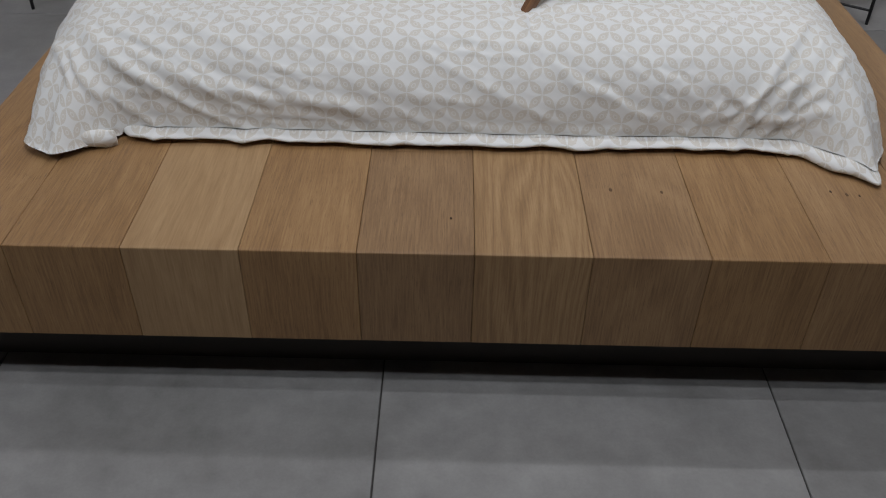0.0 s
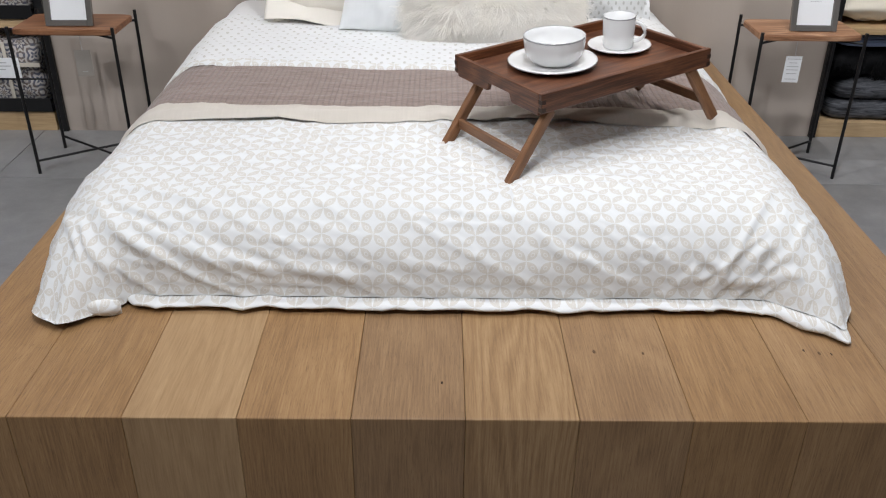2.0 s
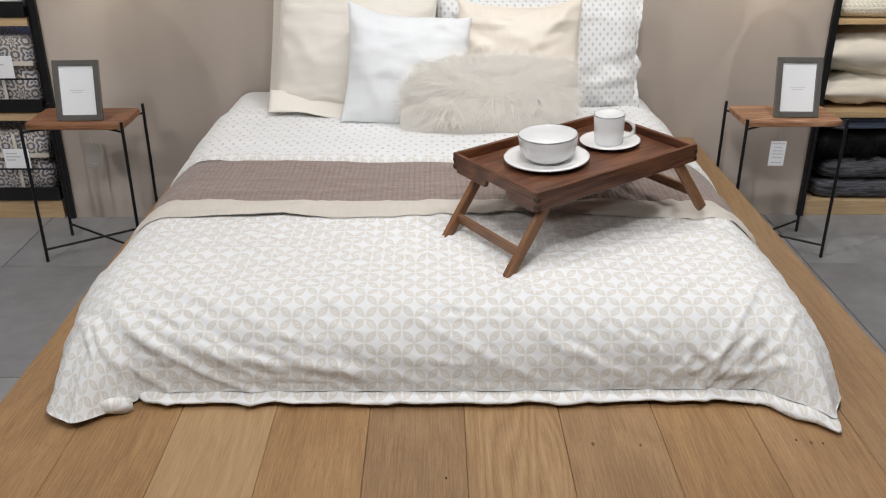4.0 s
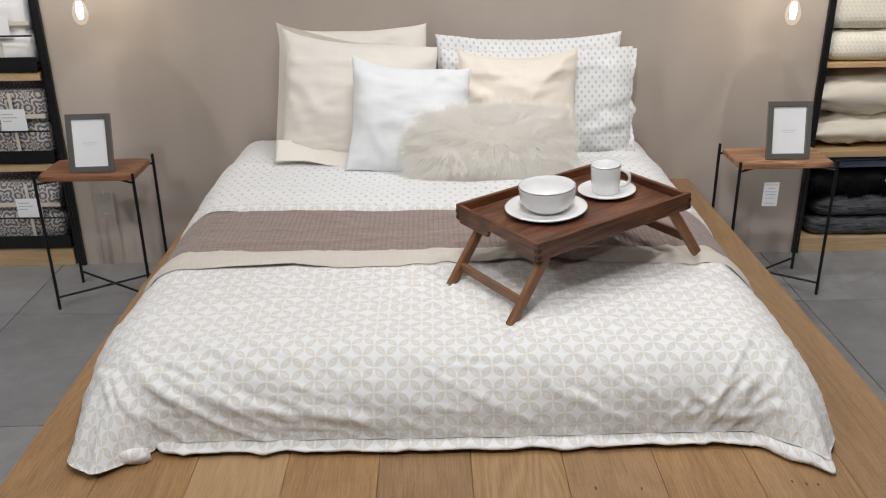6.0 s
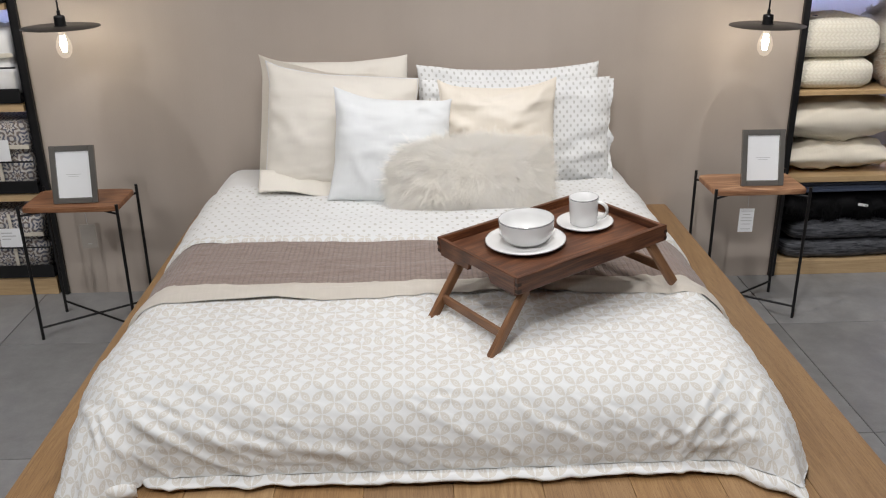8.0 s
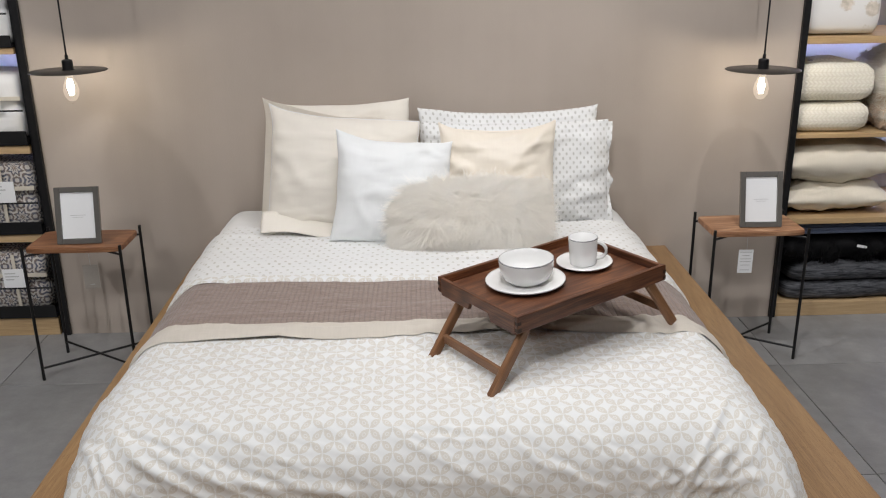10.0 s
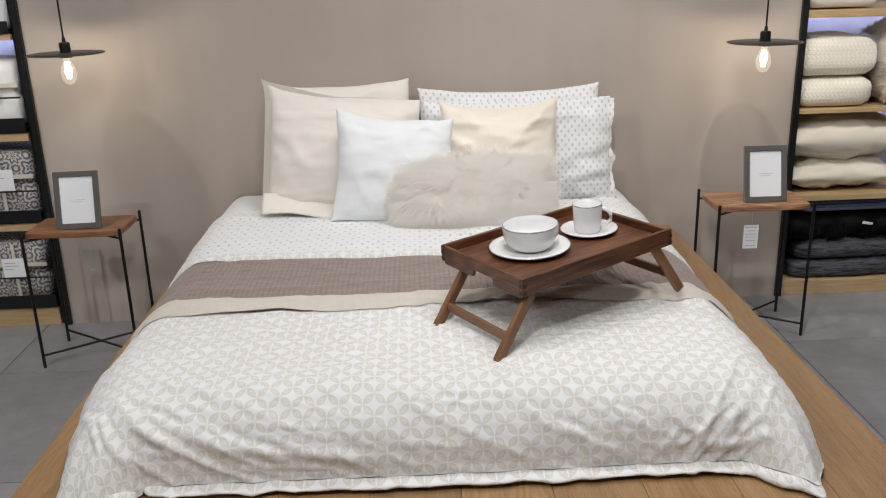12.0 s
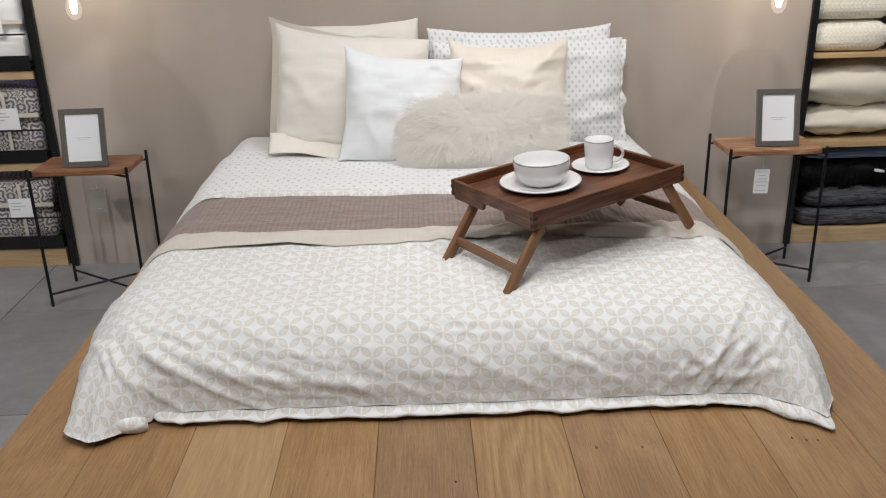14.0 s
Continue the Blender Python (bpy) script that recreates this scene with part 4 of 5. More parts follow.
def pendant(x, y, z, label):
    ob = thing("pendant_lamp", pose(x, y, z), label, "pendant lamp", "pendant lamps")
    part("cord", rod((0, 0, 0.045), (0, 0, CEILING - z), 0.0035), BLACK, ob)
    part("ceiling_rose", lathe([(0, CEILING - z), (0.05, CEILING - z), (0.05, CEILING - z - 0.025), (0, CEILING - z - 0.025)], 24), BLACK, ob)
    part("socket", lathe([(0, 0.062), (0.006, 0.062), (0.007, 0.045), (0.019, 0.042), (0.021, 0.036), (0.021, 0.006), (0.025, 0.004), (0.025, -0.016), (0, -0.016)], 24), BLACK, ob, smooth=False)
    part("disc_shade", lathe([(0.02, 0.0035), (0.148, 0.0), (0.149, -0.001), (0.148, -0.002), (0.02, 0.0012)], 64), DARK_DISC, ob, "flat dark metal disc", smooth=True)
    bulb = part("bulb", lathe([(0.013, -0.016), (0.015, -0.03), (0.026, -0.055), (0.0305, -0.078), (0.027, -0.1), (0.015, -0.118), (0.0, -0.123)], 32), HALO_GLASS, ob, "clear glass filament bulb", smooth=True)
    bulb.visible_shadow = False
    fil = bmesh.new()
    for k in range(6):
        c, d = math.cos(k * math.tau / 6), math.sin(k * math.tau / 6)
        rod((0.007 * c, 0.007 * d, -0.034), (0.013 * c, 0.013 * d, -0.066), 0.0026, fil, 6)
        rod((0.013 * c, 0.013 * d, -0.066), (0.006 * c, 0.006 * d, -0.097), 0.0026, fil, 6)
    fil = part("filament", fil, FILAMENT, bulb, "glowing filament", smooth=True)
    part("bulb_tip", lathe([(0, -0.121), (0.004, -0.122), (0.003, -0.131), (0, -0.132)], 10), CLEAR, bulb, smooth=True)
    data = bpy.data.lights.new("pendant_light", "POINT")
    data.energy, data.color, data.shadow_soft_size = 0.55, (1.0, 0.92, 0.80), 0.02
    lamp = new("pendant_glow", data)
    lamp.location = (x, y, z - 0.066)
    fil.visible_shadow = False
    return ob


pendant(-1.448, 2.122, 1.286, "pendant lamp with a flat black disc and lit bare bulb")
pendant(1.352, 2.12, 1.243, "pendant lamp with a flat black disc and lit bare bulb")

# ---- shelf niches ----


def niche(x0, x1, post_x, trays, boards, label):
    ob = thing("shelf_unit", pose(0, 0, 0), label, "shelf", "wall shelves")
    for px in post_x:
        part("post", box(px - 0.014, px + 0.014, 2.432, 2.462, 0, CEILING, 0.002), BLACK, ob, "black steel post")
    for z0, z1 in boards:
        b = part("shelf_board", box(x0, x1, 2.445, 2.985, z0, z1, 0.002, axis=0), PALE_OAK, ob, "pale oak shelf board")
        if z0 > 0.3:
            part("light_strip", box(x0, x1, 2.93, 2.945, z0 - 0.008, z0 - 0.002), LED, b, "cold white light strip")
    for z0, z1 in trays:
        part("tray_front", box(x0, x1, 2.436, 2.975, z0, z1 - 0.045), BLACK, ob, "black steel tray")
        part("tray_lip", box(x0, x1, 2.434, 2.440, z0, z1, 0.001), BLACK, ob)
        part("rail", rod((x0, 2.437, z1 + 0.09), (x1, 2.437, z1 + 0.09), 0.004), BLACK, ob)
    part("side_panel", box(x1 if x1 < 0 else x0 - 0.006, x1 + 0.02 if x1 < 0 else x0, 2.466, 2.99, 0, CEILING), BLACK, ob)
    return ob


niche(-3.4, -1.795, (-1.757, -2.9), ((0.093, 0.154), (0.51, 0.567), (0.924, 0.987), (1.35, 1.40)), ((0.0, 0.089), (0.468, 0.506), (0.883, 0.92), (1.32, 1.346), (1.75, 1.79)), "wall shelves of black steel trays over oak boards")
niche(1.666, 3.3, (1.648, 2.9), (), ((0.0, 0.07), (0.471, 0.499), (0.883, 0.904), (1.306, 1.338), (1.75, 1.78)), "wall shelves of pale oak boards on black posts")

# ---- goods on the shelves ----


def ornament():
    """Cloth with tile-like medallions in blue, ochre and brown on cream."""
    m = linen("ornament_cotton", (0.6, 0.56, 0.5), vary=0.03)
    x, y, _ = m.xyz(m.uv(1 / 0.115, 1 / 0.115, 1))
    def cell(v, o):
        return m.math("SUBTRACT", m.math("FRACT", m.math("ADD", v, o)), 0.5)
    total = None
    for o, petals in ((0.0, 8.0), (0.5, 4.0)):
        cx, cy = cell(x, o), cell(y, o)
        r = m.math("SQRT", m.math("ADD", m.math("MULTIPLY", cx, cx), m.math("MULTIPLY", cy, cy)))
        a = m.math("ARCTAN2", cy, cx)
        wave = m.math("MULTIPLY", m.math("COSINE", m.math("MULTIPLY", a, petals)), 0.055)
        ring = m.math("SINE", m.math("MULTIPLY", m.math("ADD", r, wave), 33.0))
        fade = m.remap(r, 0.42, 0.5, 1.0, 0.0)
        ring = m.math("MULTIPLY", ring, fade)
        total = ring if total is None else m.math("ADD", total, ring)
    ink = m.remap(total, -0.1, 0.15, 0.0, 1.0)
    r0 = m.math("ADD", m.math("MULTIPLY", cell(x, 0.0), cell(x, 0.0)), m.math("MULTIPLY", cell(y, 0.0), cell(y, 0.0)))
    hue = m.ramp(m.math("SQRT", r0), [(0.0, (0.22, 0.15, 0.095)), (0.2, (0.095, 0.10, 0.14)), (0.34, (0.19, 0.14, 0.105)), (0.5, (0.105, 0.11, 0.15))])
    m.colour(m.mix(ink, (0.50, 0.475, 0.445), hue))
    return m.m


def floral():
    m = linen("floral_cotton", (0.78, 0.76, 0.73), vary=0.02)
    vec = m.uv()
    n = m.node("ShaderNodeTexVoronoi")
    m.put(n.inputs["Vector"], m.add(vec, (0.3, 0.1, 0)))
    n.inputs["Scale"].default_value = 11
    n.inputs["Randomness"].default_value = 0.8
    petal = m.math("ADD", n.outputs["Distance"], m.math("MULTIPLY", m.noise(vec, 60, 3), 0.35))
    mask = m.remap(petal, 0.5, 0.6, 0.8, 0.0)
    ink = m.ramp(m.noise(vec, 30, 3), [(0.35, (0.45, 0.38, 0.28)), (0.6, (0.70, 0.60, 0.50))])
    m.colour(m.mix(mask, (0.78, 0.76, 0.73), ink))
    return m.m


def knit():
    m = linen("cream_knit", (0.74, 0.68, 0.56), vary=0.05, blotch=14)
    x, y, _ = m.xyz(m.uv())
    row = m.math("MULTIPLY", y, 1 / 0.017)
    way = m.math("SUBTRACT", m.math("MULTIPLY", m.math("MODULO", m.math("FLOOR", m.math("ADD", row, 50.0)), 2.0), 2.0), 1.0)
    inrow = m.math("SUBTRACT", m.math("FRACT", row), 0.5)
    slant = m.math("ADD", m.math("MULTIPLY", x, 6.283 / 0.02), m.math("MULTIPLY", m.math("MULTIPLY", inrow, way), 5.0))
    loop = m.math("ADD", m.math("MULTIPLY", m.math("SINE", slant), 0.5), 0.5)
    gap = m.remap(m.math("ABSOLUTE", inrow), 0.25, 0.5, 1.0, 0.15)
    h = m.math("MULTIPLY", m.math("POWER", loop, 0.6), gap)
    m.colour(m.ramp(h, [(0.0, (0.72, 0.67, 0.55)), (0.5, (0.79, 0.74, 0.62)), (1.0, (0.82, 0.78, 0.67))]))
    m.bump(h, 0.7, 0.003)
    return m.m


def velvet(name, dark, light):
    m = Mat(name, 0.55)
    v = m.uv(kind="Object")
    t = m.noise(m.uv(4, 4, 40, kind="Object"), 2.0, 5, 0.7, 1.5)
    m.colour(m.ramp(t, [(0.35, dark), (0.7, light)]))
    m.bump(m.noise(v, 300, 3), 0.5, 0.003)
    m.b.inputs["Sheen Weight"].default_value = 0.4 if light[0] > 0.3 else 0.0
    m.b.inputs["Specular IOR Level"].default_value = 0.5 if light[0] > 0.3 else 0.12
    return m.m


ORNAMENT, FLORAL, KNIT = ornament(), floral(), knit()
# pale streaks in this velvet's colour stand in for sheen along the nap
GREY_THROW = velvet("grey_velvet", (0.02, 0.021, 0.025), (0.15, 0.155, 0.17))
BLACK_FUR = velvet("black_fur", (0.002, 0.002, 0.0025), (0.007, 0.007, 0.008))
CREAM_PILLOW = linen("cream_pillow_cotton", (0.72, 0.66, 0.55), vary=0.04).m
WHITE_FUR = velvet("white_fur", (0.60, 0.54, 0.45), (0.80, 0.76, 0.69))
TAN_FUR = velvet("tan_fur", (0.42, 0.29, 0.19), (0.66, 0.53, 0.41))
STRAP = linen("cream_strap", (0.62, 0.57, 0.48)).m


def soft_slab(w, d, h, seed, layers=1, puff=0.012, n=26):
    """A folded stack of cloth with bulging sides and open fold lines."""
    bm = bmesh.new()
    lay = bm.loops.layers.uv.verify()
    prof = []
    for k in range(layers):
        z0, z1 = h * k / layers, h * (k + 1) / layers
        for q in range(7):
            a = q / 6
            prof.append((z0 + (z1 - z0) * (0.04 + 0.92 * a), (1 - (2 * a - 1) ** 4) * 0.5 + 0.5))
    around = []
    m = n * 4
    for k in range(m):
        t = k / m * math.tau
        c, s = math.cos(t), math.sin(t)
        e = 0.22
        around.append((math.copysign(abs(c) ** e, c) * w / 2, math.copysign(abs(s) ** e, s) * d / 2))
    rings, run = [], [0.0]
    for k in range(1, m + 1):
        run.append(run[-1] + math.dist(around[k % m], around[k - 1]))
    for z, bulge in prof:
        inset = (1 - bulge) * 2 * min(puff * 1.3, h / layers * 0.4)
        ring = []
        for x, y in around:
            o = puff * wob(x * 3, y * 3 + seed, z * 8, 1.6)
            k = 1 - inset / (w / 2)
            ky = 1 - inset / (d / 2)
            ring.append(bm.verts.new((x * k + o * 0.4, y * ky + o, z + 0.6 * puff * wob(x, y, seed + z * 3, 4.0) * (z / h))))
        rings.append(ring)
    for p, q in zip(range(len(rings) - 1), range(1, len(rings))):
        for k in range(m):
            f = bm.faces.new((rings[p][k], rings[p][(k + 1) % m], rings[q][(k + 1) % m], rings[q][k]))
            for l in f.loops:
                a = k if l.vert in (rings[p][k], rings[q][k]) else k + 1
                l[lay].uv = (run[a], l.vert.co.z)
    for ring, top in ((rings[0], 0), (rings[-1], 1)):
        inner = ring
        for s in (0.8, 0.55, 0.3):
            nxt = [bm.verts.new((v.co.x * s / 1.0 if s == 0.8 else v.co.x * s / (0.8 if s == 0.55 else 0.55), v.co.y * s / 1.0 if s == 0.8 else v.co.y * s / (0.8 if s == 0.55 else 0.55), v.co.z + (0.35 * puff if top else 0))) for v in inner]
            for k in range(m):
                f = bm.faces.new((inner[k], inner[(k + 1) % m], nxt[(k + 1) % m], nxt[k]))
                for l in f.loops:
                    l[lay].uv = (l.vert.co.x, l.vert.co.y)
            inner = nxt
        f = bm.faces.new(inner)
        for l in f.loops:
            l[lay].uv = (l.vert.co.x, l.vert.co.y)
    bmesh.ops.recalc_face_normals(bm, faces=bm.faces[:])
    return bm


def fur(points, length, width, seed, droop=0.5, curl=0.5, up=None):
    """Many tapered wavy locks, from (place, normal) pairs."""
    rng = random.Random(seed)
    verts, faces, normals = [], [], []
    steps = 5
    for p, n in points:
        side = Vector((rng.uniform(-1, 1), rng.uniform(-1, 1), rng.uniform(-1, 1)))
        flow = Vector((1.8 * p.x + 0.8 * wob(p.x, p.y, p.z + seed, 6), 0.1, 2.5 * (p.z - 0.15) + 0.9 * wob(p.x + 5, p.y, p.z, 6)))
        d = side * 0.45 + flow + Vector((0, 0, -droop))
        d = (d - n * d.dot(n)).normalized() * 0.9 + n * rng.uniform(0.05, 0.32)
        l = length * rng.uniform(0.45, 1.3)
        bend = Vector((rng.uniform(-1, 1), rng.uniform(-0.4, 0.4), rng.uniform(-1, 0.3))) * curl
        w = d.cross(n)
        w = w.normalized() if w.length > 1e-4 else Vector((1, 0, 0))
        phase, base = rng.uniform(0, 6.28), len(verts)
        for k in range(steps + 1):
            t = k / steps
            q = p + d * l * t + bend * l * 0.5 * t * t + n * (0.012 * math.sin(t * 2.6)) + w * (0.12 * l * math.sin(phase + 8 * t) * t)
            ww = width * (1 - t ** 1.6) * (0.8 + 0.4 * (k == 1))
            lit = (n + Vector((0, 0, 0.45)) + w * 0.25 * rng.uniform(-1, 1)).normalized()
            if k < steps:
                verts += [q - w * ww / 2, q + w * ww / 2, q + n * ww * 0.45]
                normals += [(lit - w * 0.35).normalized(), (lit + w * 0.35).normalized(), lit]
            else:
                verts.append(q)
                normals.append(lit)
        for k in range(steps - 1):
            a, b = base + 3 * k, base + 3 * k + 3
            for s in range(3):
                faces.append((b + s, b + (s + 1) % 3, a + (s + 1) % 3, a + s))
        a, tip = base + 3 * (steps - 1), base + 3 * steps
        for s in range(3):
            faces.append((tip, a + (s + 1) % 3, a + s))
    me = bpy.data.meshes.new("fur")
    me.from_pydata([tuple(v) for v in verts], [], faces)
    me.polygons.foreach_set("use_smooth", [True] * len(faces))
    me.normals_split_custom_set_from_vertices([tuple(v) for v in normals])
    return me


def wool(points, length, width, seed):
    """Long silky locks that part from the middle and gather into pointed tufts."""
    rng = random.Random(seed)
    order = sorted(points, key=lambda q: (round(q[0].x / 0.016), round(q[0].z / 0.016), q[0].y))
    verts, faces, normals = [], [], []
    steps, size = 5, 12
    for c in range(0, len(order), size):
        group = order[c:c + size]
        mid = sum((q[0] for q in group), Vector()) / len(group)
        n0 = sum((q[1] for q in group), Vector()).normalized()
        flow = Vector((2.6 * mid.x + 0.55 * wob(mid.x, mid.y, mid.z, 9), 0.0, 4.5 * (mid.z - 0.12) - 0.12 + 0.45 * wob(mid.x + 5, mid.y, mid.z, 9)))
        flow += Vector((rng.uniform(-0.35, 0.35), 0, rng.uniform(-0.35, 0.2)))
        flow = (flow - n0 * flow.dot(n0)).normalized()
        reach = length * rng.uniform(0.65, 1.25)
        tip = mid + flow * reach + n0 * rng.uniform(0.004, 0.02) + Vector((0, 0, -0.10 * reach))
        for p, n in group:
            end = tip + Vector((rng.uniform(-1, 1), rng.uniform(-1, 1), rng.uniform(-1, 1))) * 0.019
            end = p + (end - p) * rng.uniform(0.7, 1.1)
            w = (end - p).cross(n)
            w = w.normalized() if w.length > 1e-5 else Vector((1, 0, 0))
            phase, base, wave = rng.uniform(0, 6.28), len(verts), rng.uniform(0.001, 0.004)
            lit = (n + Vector((0, -0.2, 0.5)) + w * rng.uniform(-0.12, 0.12)).normalized()
            for k in range(steps + 1):
                t = k / steps
                q = p.lerp(end, t) + n * (0.011 * math.sin(t * 2.7)) + w * (wave * math.sin(phase + 7 * t) * t)
                half = width * (1 - 0.85 * t) / 2
                verts += [q - w * half, q + w * half]
                normals += [lit, lit]
            for k in range(steps):
                a = base + 2 * k
                faces.append((a, a + 1, a + 3, a + 2))
    me = bpy.data.meshes.new("fur")
    me.from_pydata([tuple(v) for v in verts], [], faces)
    me.polygons.foreach_set("use_smooth", [True] * len(faces))
    me.normals_split_custom_set_from_vertices([tuple(v) for v in normals])
    return me


def coat(parent, bm, count, length, width, material, seed, droop, curl, keep=None, label="long soft fur", silky=False):
    """Covers a body, given as a bmesh in its parent's space, with fur."""
    rng = random.Random(seed)
    bm.normal_update()
    faces = [f for f in bm.faces if keep is None or keep(f)]
    areas = np.array([f.calc_area() for f in faces])
    picks = np.random.RandomState(seed).choice(len(faces), count, p=areas / areas.sum())
    pts = []
    for k in picks:
        f = faces[k]
        ws = [rng.random() + 0.05 for _ in f.verts]
        s = sum(ws)
        pts.append((sum((v.co * (w / s) for v, w in zip(f.verts, ws)), Vector()), f.normal.copy()))
    me = wool(pts, length, width, seed) if silky else fur(pts, length, width, seed, droop, curl)
    me.materials.append(material)
    ob = new("fur", me)
    ob.parent = parent
    return tagged(ob, label, kind="stuff")


def locks():
    """Fine pale wool that lets some light through."""
    m = Mat("ivory_fur", 0.75)
    v = m.uv(kind="Object")
    t = m.math("ADD", m.math("MULTIPLY", m.noise(v, 9, 3), 0.6), m.math("MULTIPLY", m.noise(v, 90, 2), 0.4))
    c = m.ramp(t, [(0.3, (0.97, 0.94, 0.885)), (0.65, (0.985, 0.968, 0.935))])
    m.colour(c)
    thin = m.node("ShaderNodeBsdfTranslucent")
    m.put(thin.inputs[0], c)
    mix = m.node("ShaderNodeMixShader")
    mix.inputs[0].default_value = 0.55
    m.t.links.new(m.b.outputs[0], mix.inputs[1])
    m.t.links.new(thin.outputs[0], mix.inputs[2])
    m.t.links.new(mix.outputs[0], m.t.nodes["Material Output"].inputs[0])
    return m.m


IVORY = locks()
fluffy = thing("fur_cushion", pose(0.135, 1.80, 0.612) @ pose(0, 0, 0, -22, 0, 0), "long ivory sheepskin lumbar cushion leaning on the others", "cushion", "pillows on the bed")
bm, _ = pillow(0.57, 0.25, 0.15, 11, pinch=-0.07, n=30)
copy = bm.copy()
part("pillow_body", bm, IVORY, fluffy, smooth=True)
coat(fluffy, copy, 32000, 0.065, 0.0016, IVORY, 5, 0.35, 0.9, keep=lambda f: f.normal.y < 0.5, silky=True)
copy.free()


def package(x, y, z, w, d, h, seed, material, label, card=True, layers=2, tilt=0.0):
    ob = thing("bedding_set", pose(x, y, z, 0, tilt, 0), label, "bedding set", "packed bedding on the shelf")
    part("folded_cloth", soft_slab(w, d, h, seed, layers), material, ob, smooth=True)
    if card:
        part("strap", box(-w / 2 - 0.002, w / 2 + 0.002, -d / 2 - 0.012, -d / 2 - 0.008, h * 0.60, h * 0.66), STRAP, ob)
        part("strap", box(w / 2 - 0.150, w / 2 - 0.135, -d / 2 - 0.0135, -d / 2 - 0.009, h * 0.03, h * 0.97), STRAP, ob)
        c = part("label_card", box(w / 2 - 0.20, w / 2 - 0.085, -d / 2 - 0.016, -d / 2 - 0.0145, h * 0.42, h * 0.74), CARD, ob, "white paper label")
        for k, lw in enumerate((0.05, 0.065, 0.04)):
            part("lettering", box(w / 2 - 0.19, w / 2 - 0.19 + lw, -d / 2 - 0.0168, -d / 2 - 0.0162, h * (0.66 - 0.05 * k), h * (0.675 - 0.05 * k)), INK, c)
    return ob


package(-2.035, 2.645, 0.110, 0.42, 0.34, 0.30, 1, ORNAMENT, "bedding set in ornamental blue and brown print with a paper label")
package(-2.025, 2.645, 0.524, 0.42, 0.34, 0.31, 2, ORNAMENT, "bedding set in ornamental blue and brown print with a paper label")
package(-2.02, 2.645, 0.944, 0.42, 0.34, 0.29, 3, WHITE_COTTON, "bedding set of plain white cotton in clear wrap", layers=2)
package(-2.01, 2.645, 1.358, 0.42, 0.34, 0.29, 4, WHITE_COTTON, "bedding set of plain white cotton in clear wrap", card=False)

# folded throws and cushions
for z, s, w, lab in ((0.071, 1, 0.60, "grey velvet throw folded on the bottom shelf"), (0.166, 2, 0.57, "grey velvet throw folded on top of another")):
    t = thing("folded_throw", pose(2.01, 2.70, z), lab, "throw", "folded throws")
    part("folds", soft_slab(w, 0.46, 0.092, s + 10, 1, 0.016), GREY_THROW, t, smooth=True)
dark = thing("fur_throw", pose(2.0, 2.70, 0.262), "black fur throw heaped on the grey throws", "throw")
bm = soft_slab(0.62, 0.46, 0.125, 31, 1, 0.06)
copy = bm.copy()
part("fur_roll", bm, BLACK_FUR, dark, smooth=True)
coat(dark, copy, 6500, 0.055, 0.0035, BLACK_FUR, 8, 1.6, 0.7, keep=lambda f: f.normal.y < 0.3 or f.normal.z > 0.3, label="black fur")
copy.free()
part("tag", box(-0.02, 0.03, -0.250, -0.248, 0.085, 0.098, 0.0005), CARD, dark, "small white tag", m=pose(0.03, 0, 0, 0, 12, 0))


SLATE = linen("slate_blue_cotton", (0.10, 0.13, 0.21), vary=0.12).m
slate = thing("folded_blanket", pose(2.02, 2.715, 0.404), "slate blue blanket folded on the fur throw", "blanket")
part("folds", soft_slab(0.62, 0.44, 0.052, 71, 3, 0.010), SLATE, slate, smooth=True)


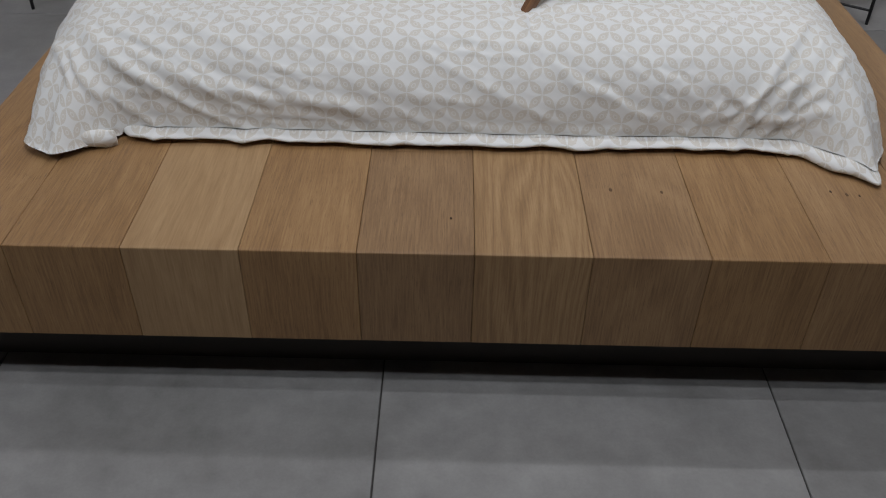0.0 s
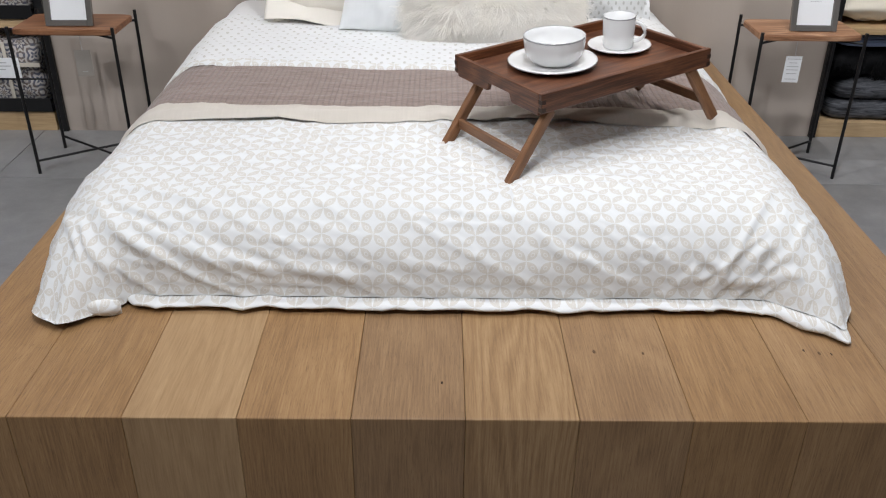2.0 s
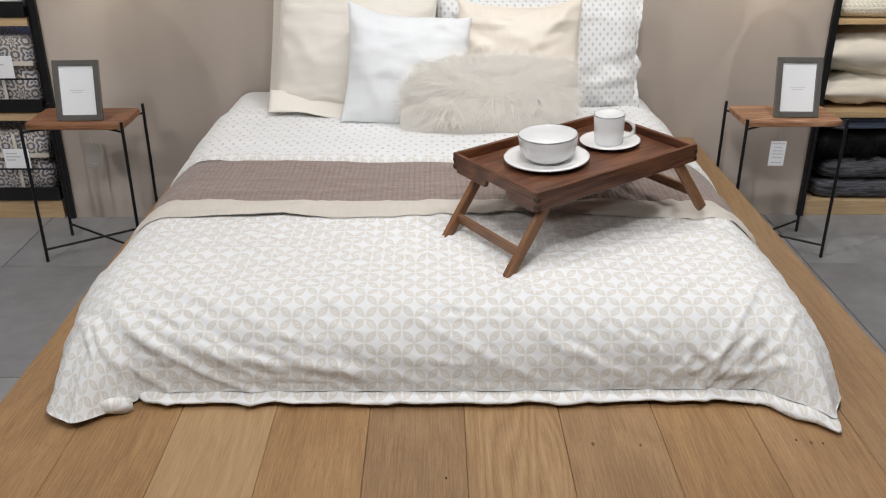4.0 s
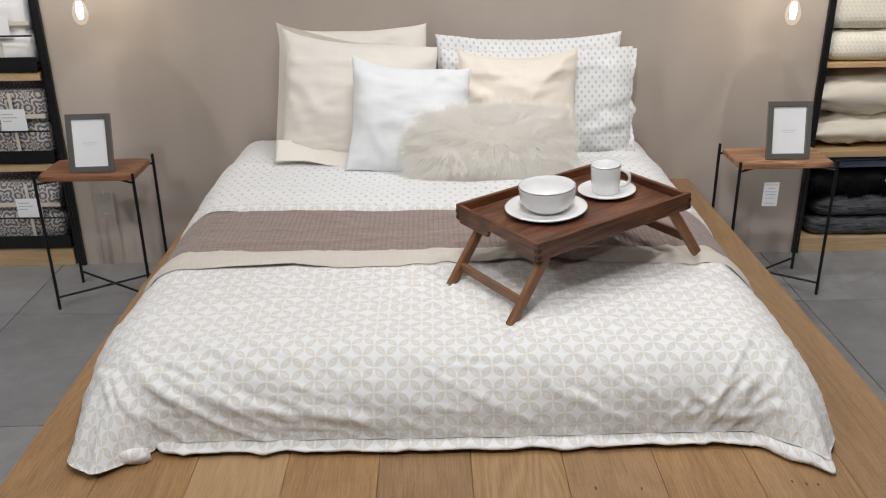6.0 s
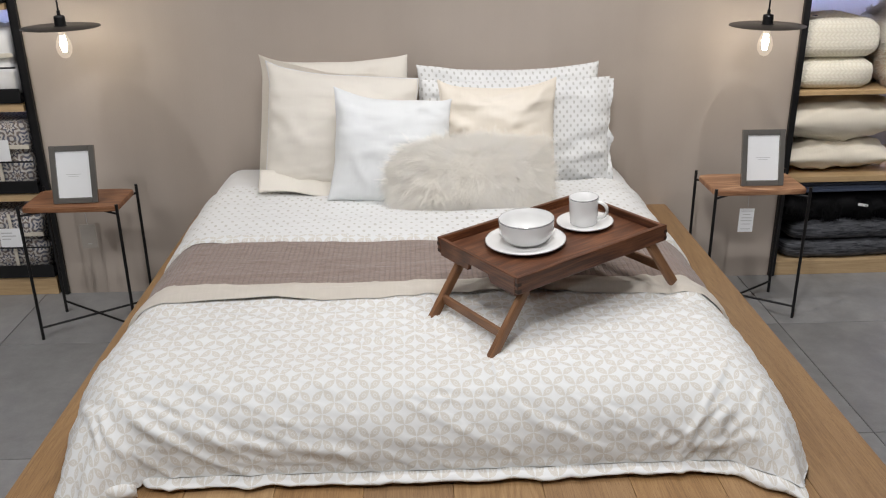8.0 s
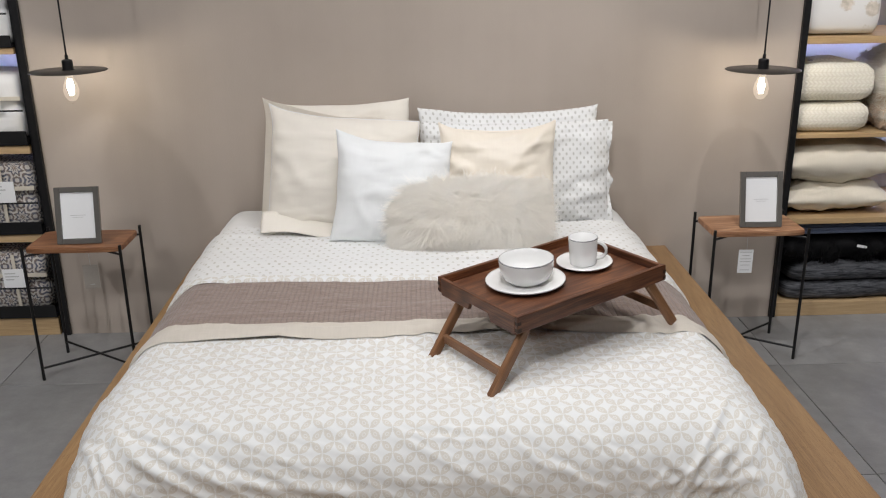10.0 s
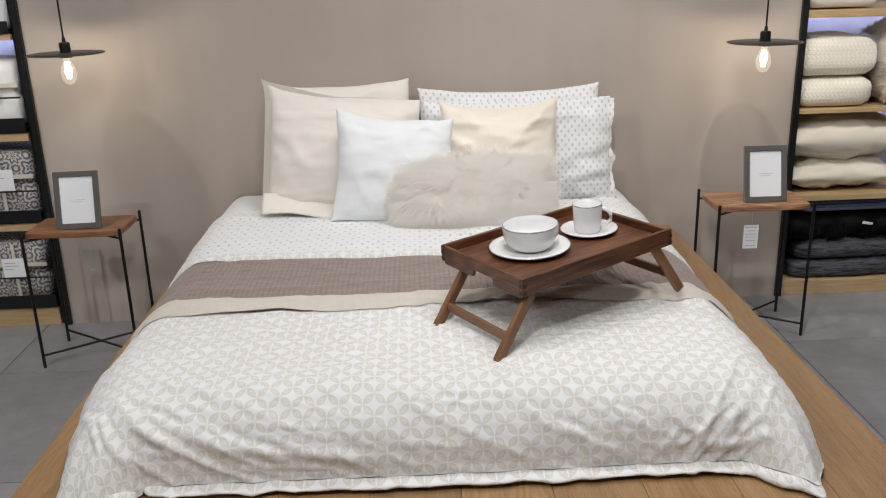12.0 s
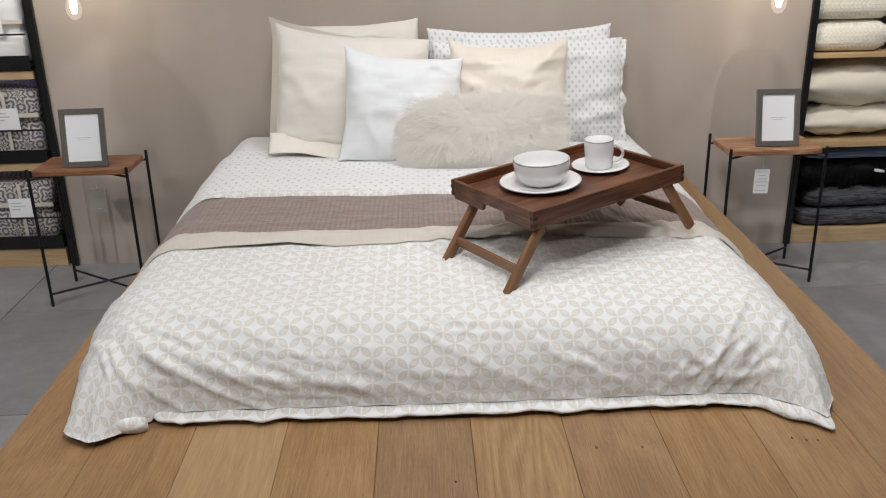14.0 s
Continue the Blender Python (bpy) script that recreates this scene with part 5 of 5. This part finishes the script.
def lying(x, y, z, w, d, t, seed, label, material, turn=0.0):
    ob = thing("cushion", pose(x, y, z, 0, 0, turn), label, "cushion", "cushions on the shelf")
    bm, outline = pillow(w, d, t, seed, pinch=0.05, n=44, crease=1.8, ears=0.03)
    m = Matrix.Translation((0, -d / 2, t / 2)) @ Matrix.Rotation(radians(-90), 4, "X")
    for v in bm.verts:
        v.co = m @ v.co
        v.co.z = max(v.co.z, 0.002)
    part("pillow_body", bm, material, ob, smooth=True)
    return ob


lying(1.925, 2.70, 0.500, 0.56, 0.48, 0.15, 21, "cream cotton cushion lying on the shelf", CREAM_PILLOW)
lying(1.93, 2.71, 0.625, 0.60, 0.50, 0.25, 22, "plump cream cushion on top of another", CREAM_PILLOW, 3)
for z, h, s, w, lab in ((0.905, 0.135, 41, 0.355, "cream braided knit throw folded on the shelf"), (1.042, 0.17, 42, 0.37, "cream braided knit throw folded on another")):
    t = thing("folded_throw", pose(1.835, 2.655, z), lab, "throw", "folded throws")
    part("folds", soft_slab(w, 0.40, h, s, 1, 0.024), KNIT, t, smooth=True)
    if s == 42:
        part("tag", lathe([(0, 0.003), (0.011, 0.002), (0.013, 0.0)], 16), BLACK, t, "small dark round tag", m=pose(-0.11, -0.13, h + 0.014))
brown = thing("fur_throw", pose(2.17, 2.62, 0.905), "white and tan fur throw hanging over the shelf", "throw")
bm = soft_slab(0.26, 0.36, 0.36, 51, 1, 0.05)
copy = bm.copy()
part("fur_roll", bm, WHITE_FUR, brown, smooth=True)
coat(brown, copy, 2500, 0.035, 0.003, TAN_FUR, 9, 0.5, 0.5, keep=lambda f: f.normal.y < 0.2 and f.calc_center_median().z < 0.2, label="tan fur")
coat(brown, copy, 2500, 0.035, 0.003, WHITE_FUR, 10, 0.5, 0.5, keep=lambda f: f.normal.y < 0.4 and f.calc_center_median().z > 0.12, label="white fur")
copy.free()
package(1.835, 2.65, 1.339, 0.34, 0.36, 0.2, 61, FLORAL, "bedding set in pale floral print", card=False, layers=1)

# ---- floor tiles ----
TP = 0.835
TILE_MESH = mesh_of(box(-TP / 2 + 0.0018, TP / 2 - 0.0018, -TP / 2 + 0.0018, TP / 2 - 0.0018, -0.012, 0.0, 0.0012, segments=1), "tile", TILE)
for i in range(-6, 6):
    for j in range(-8, 2):
        ob = new("tile", TILE_MESH)
        ob.parent = floor
        ob.location = (-0.185 + (i + 0.5) * TP, 1.09 + (j + 0.5) * TP, 0)
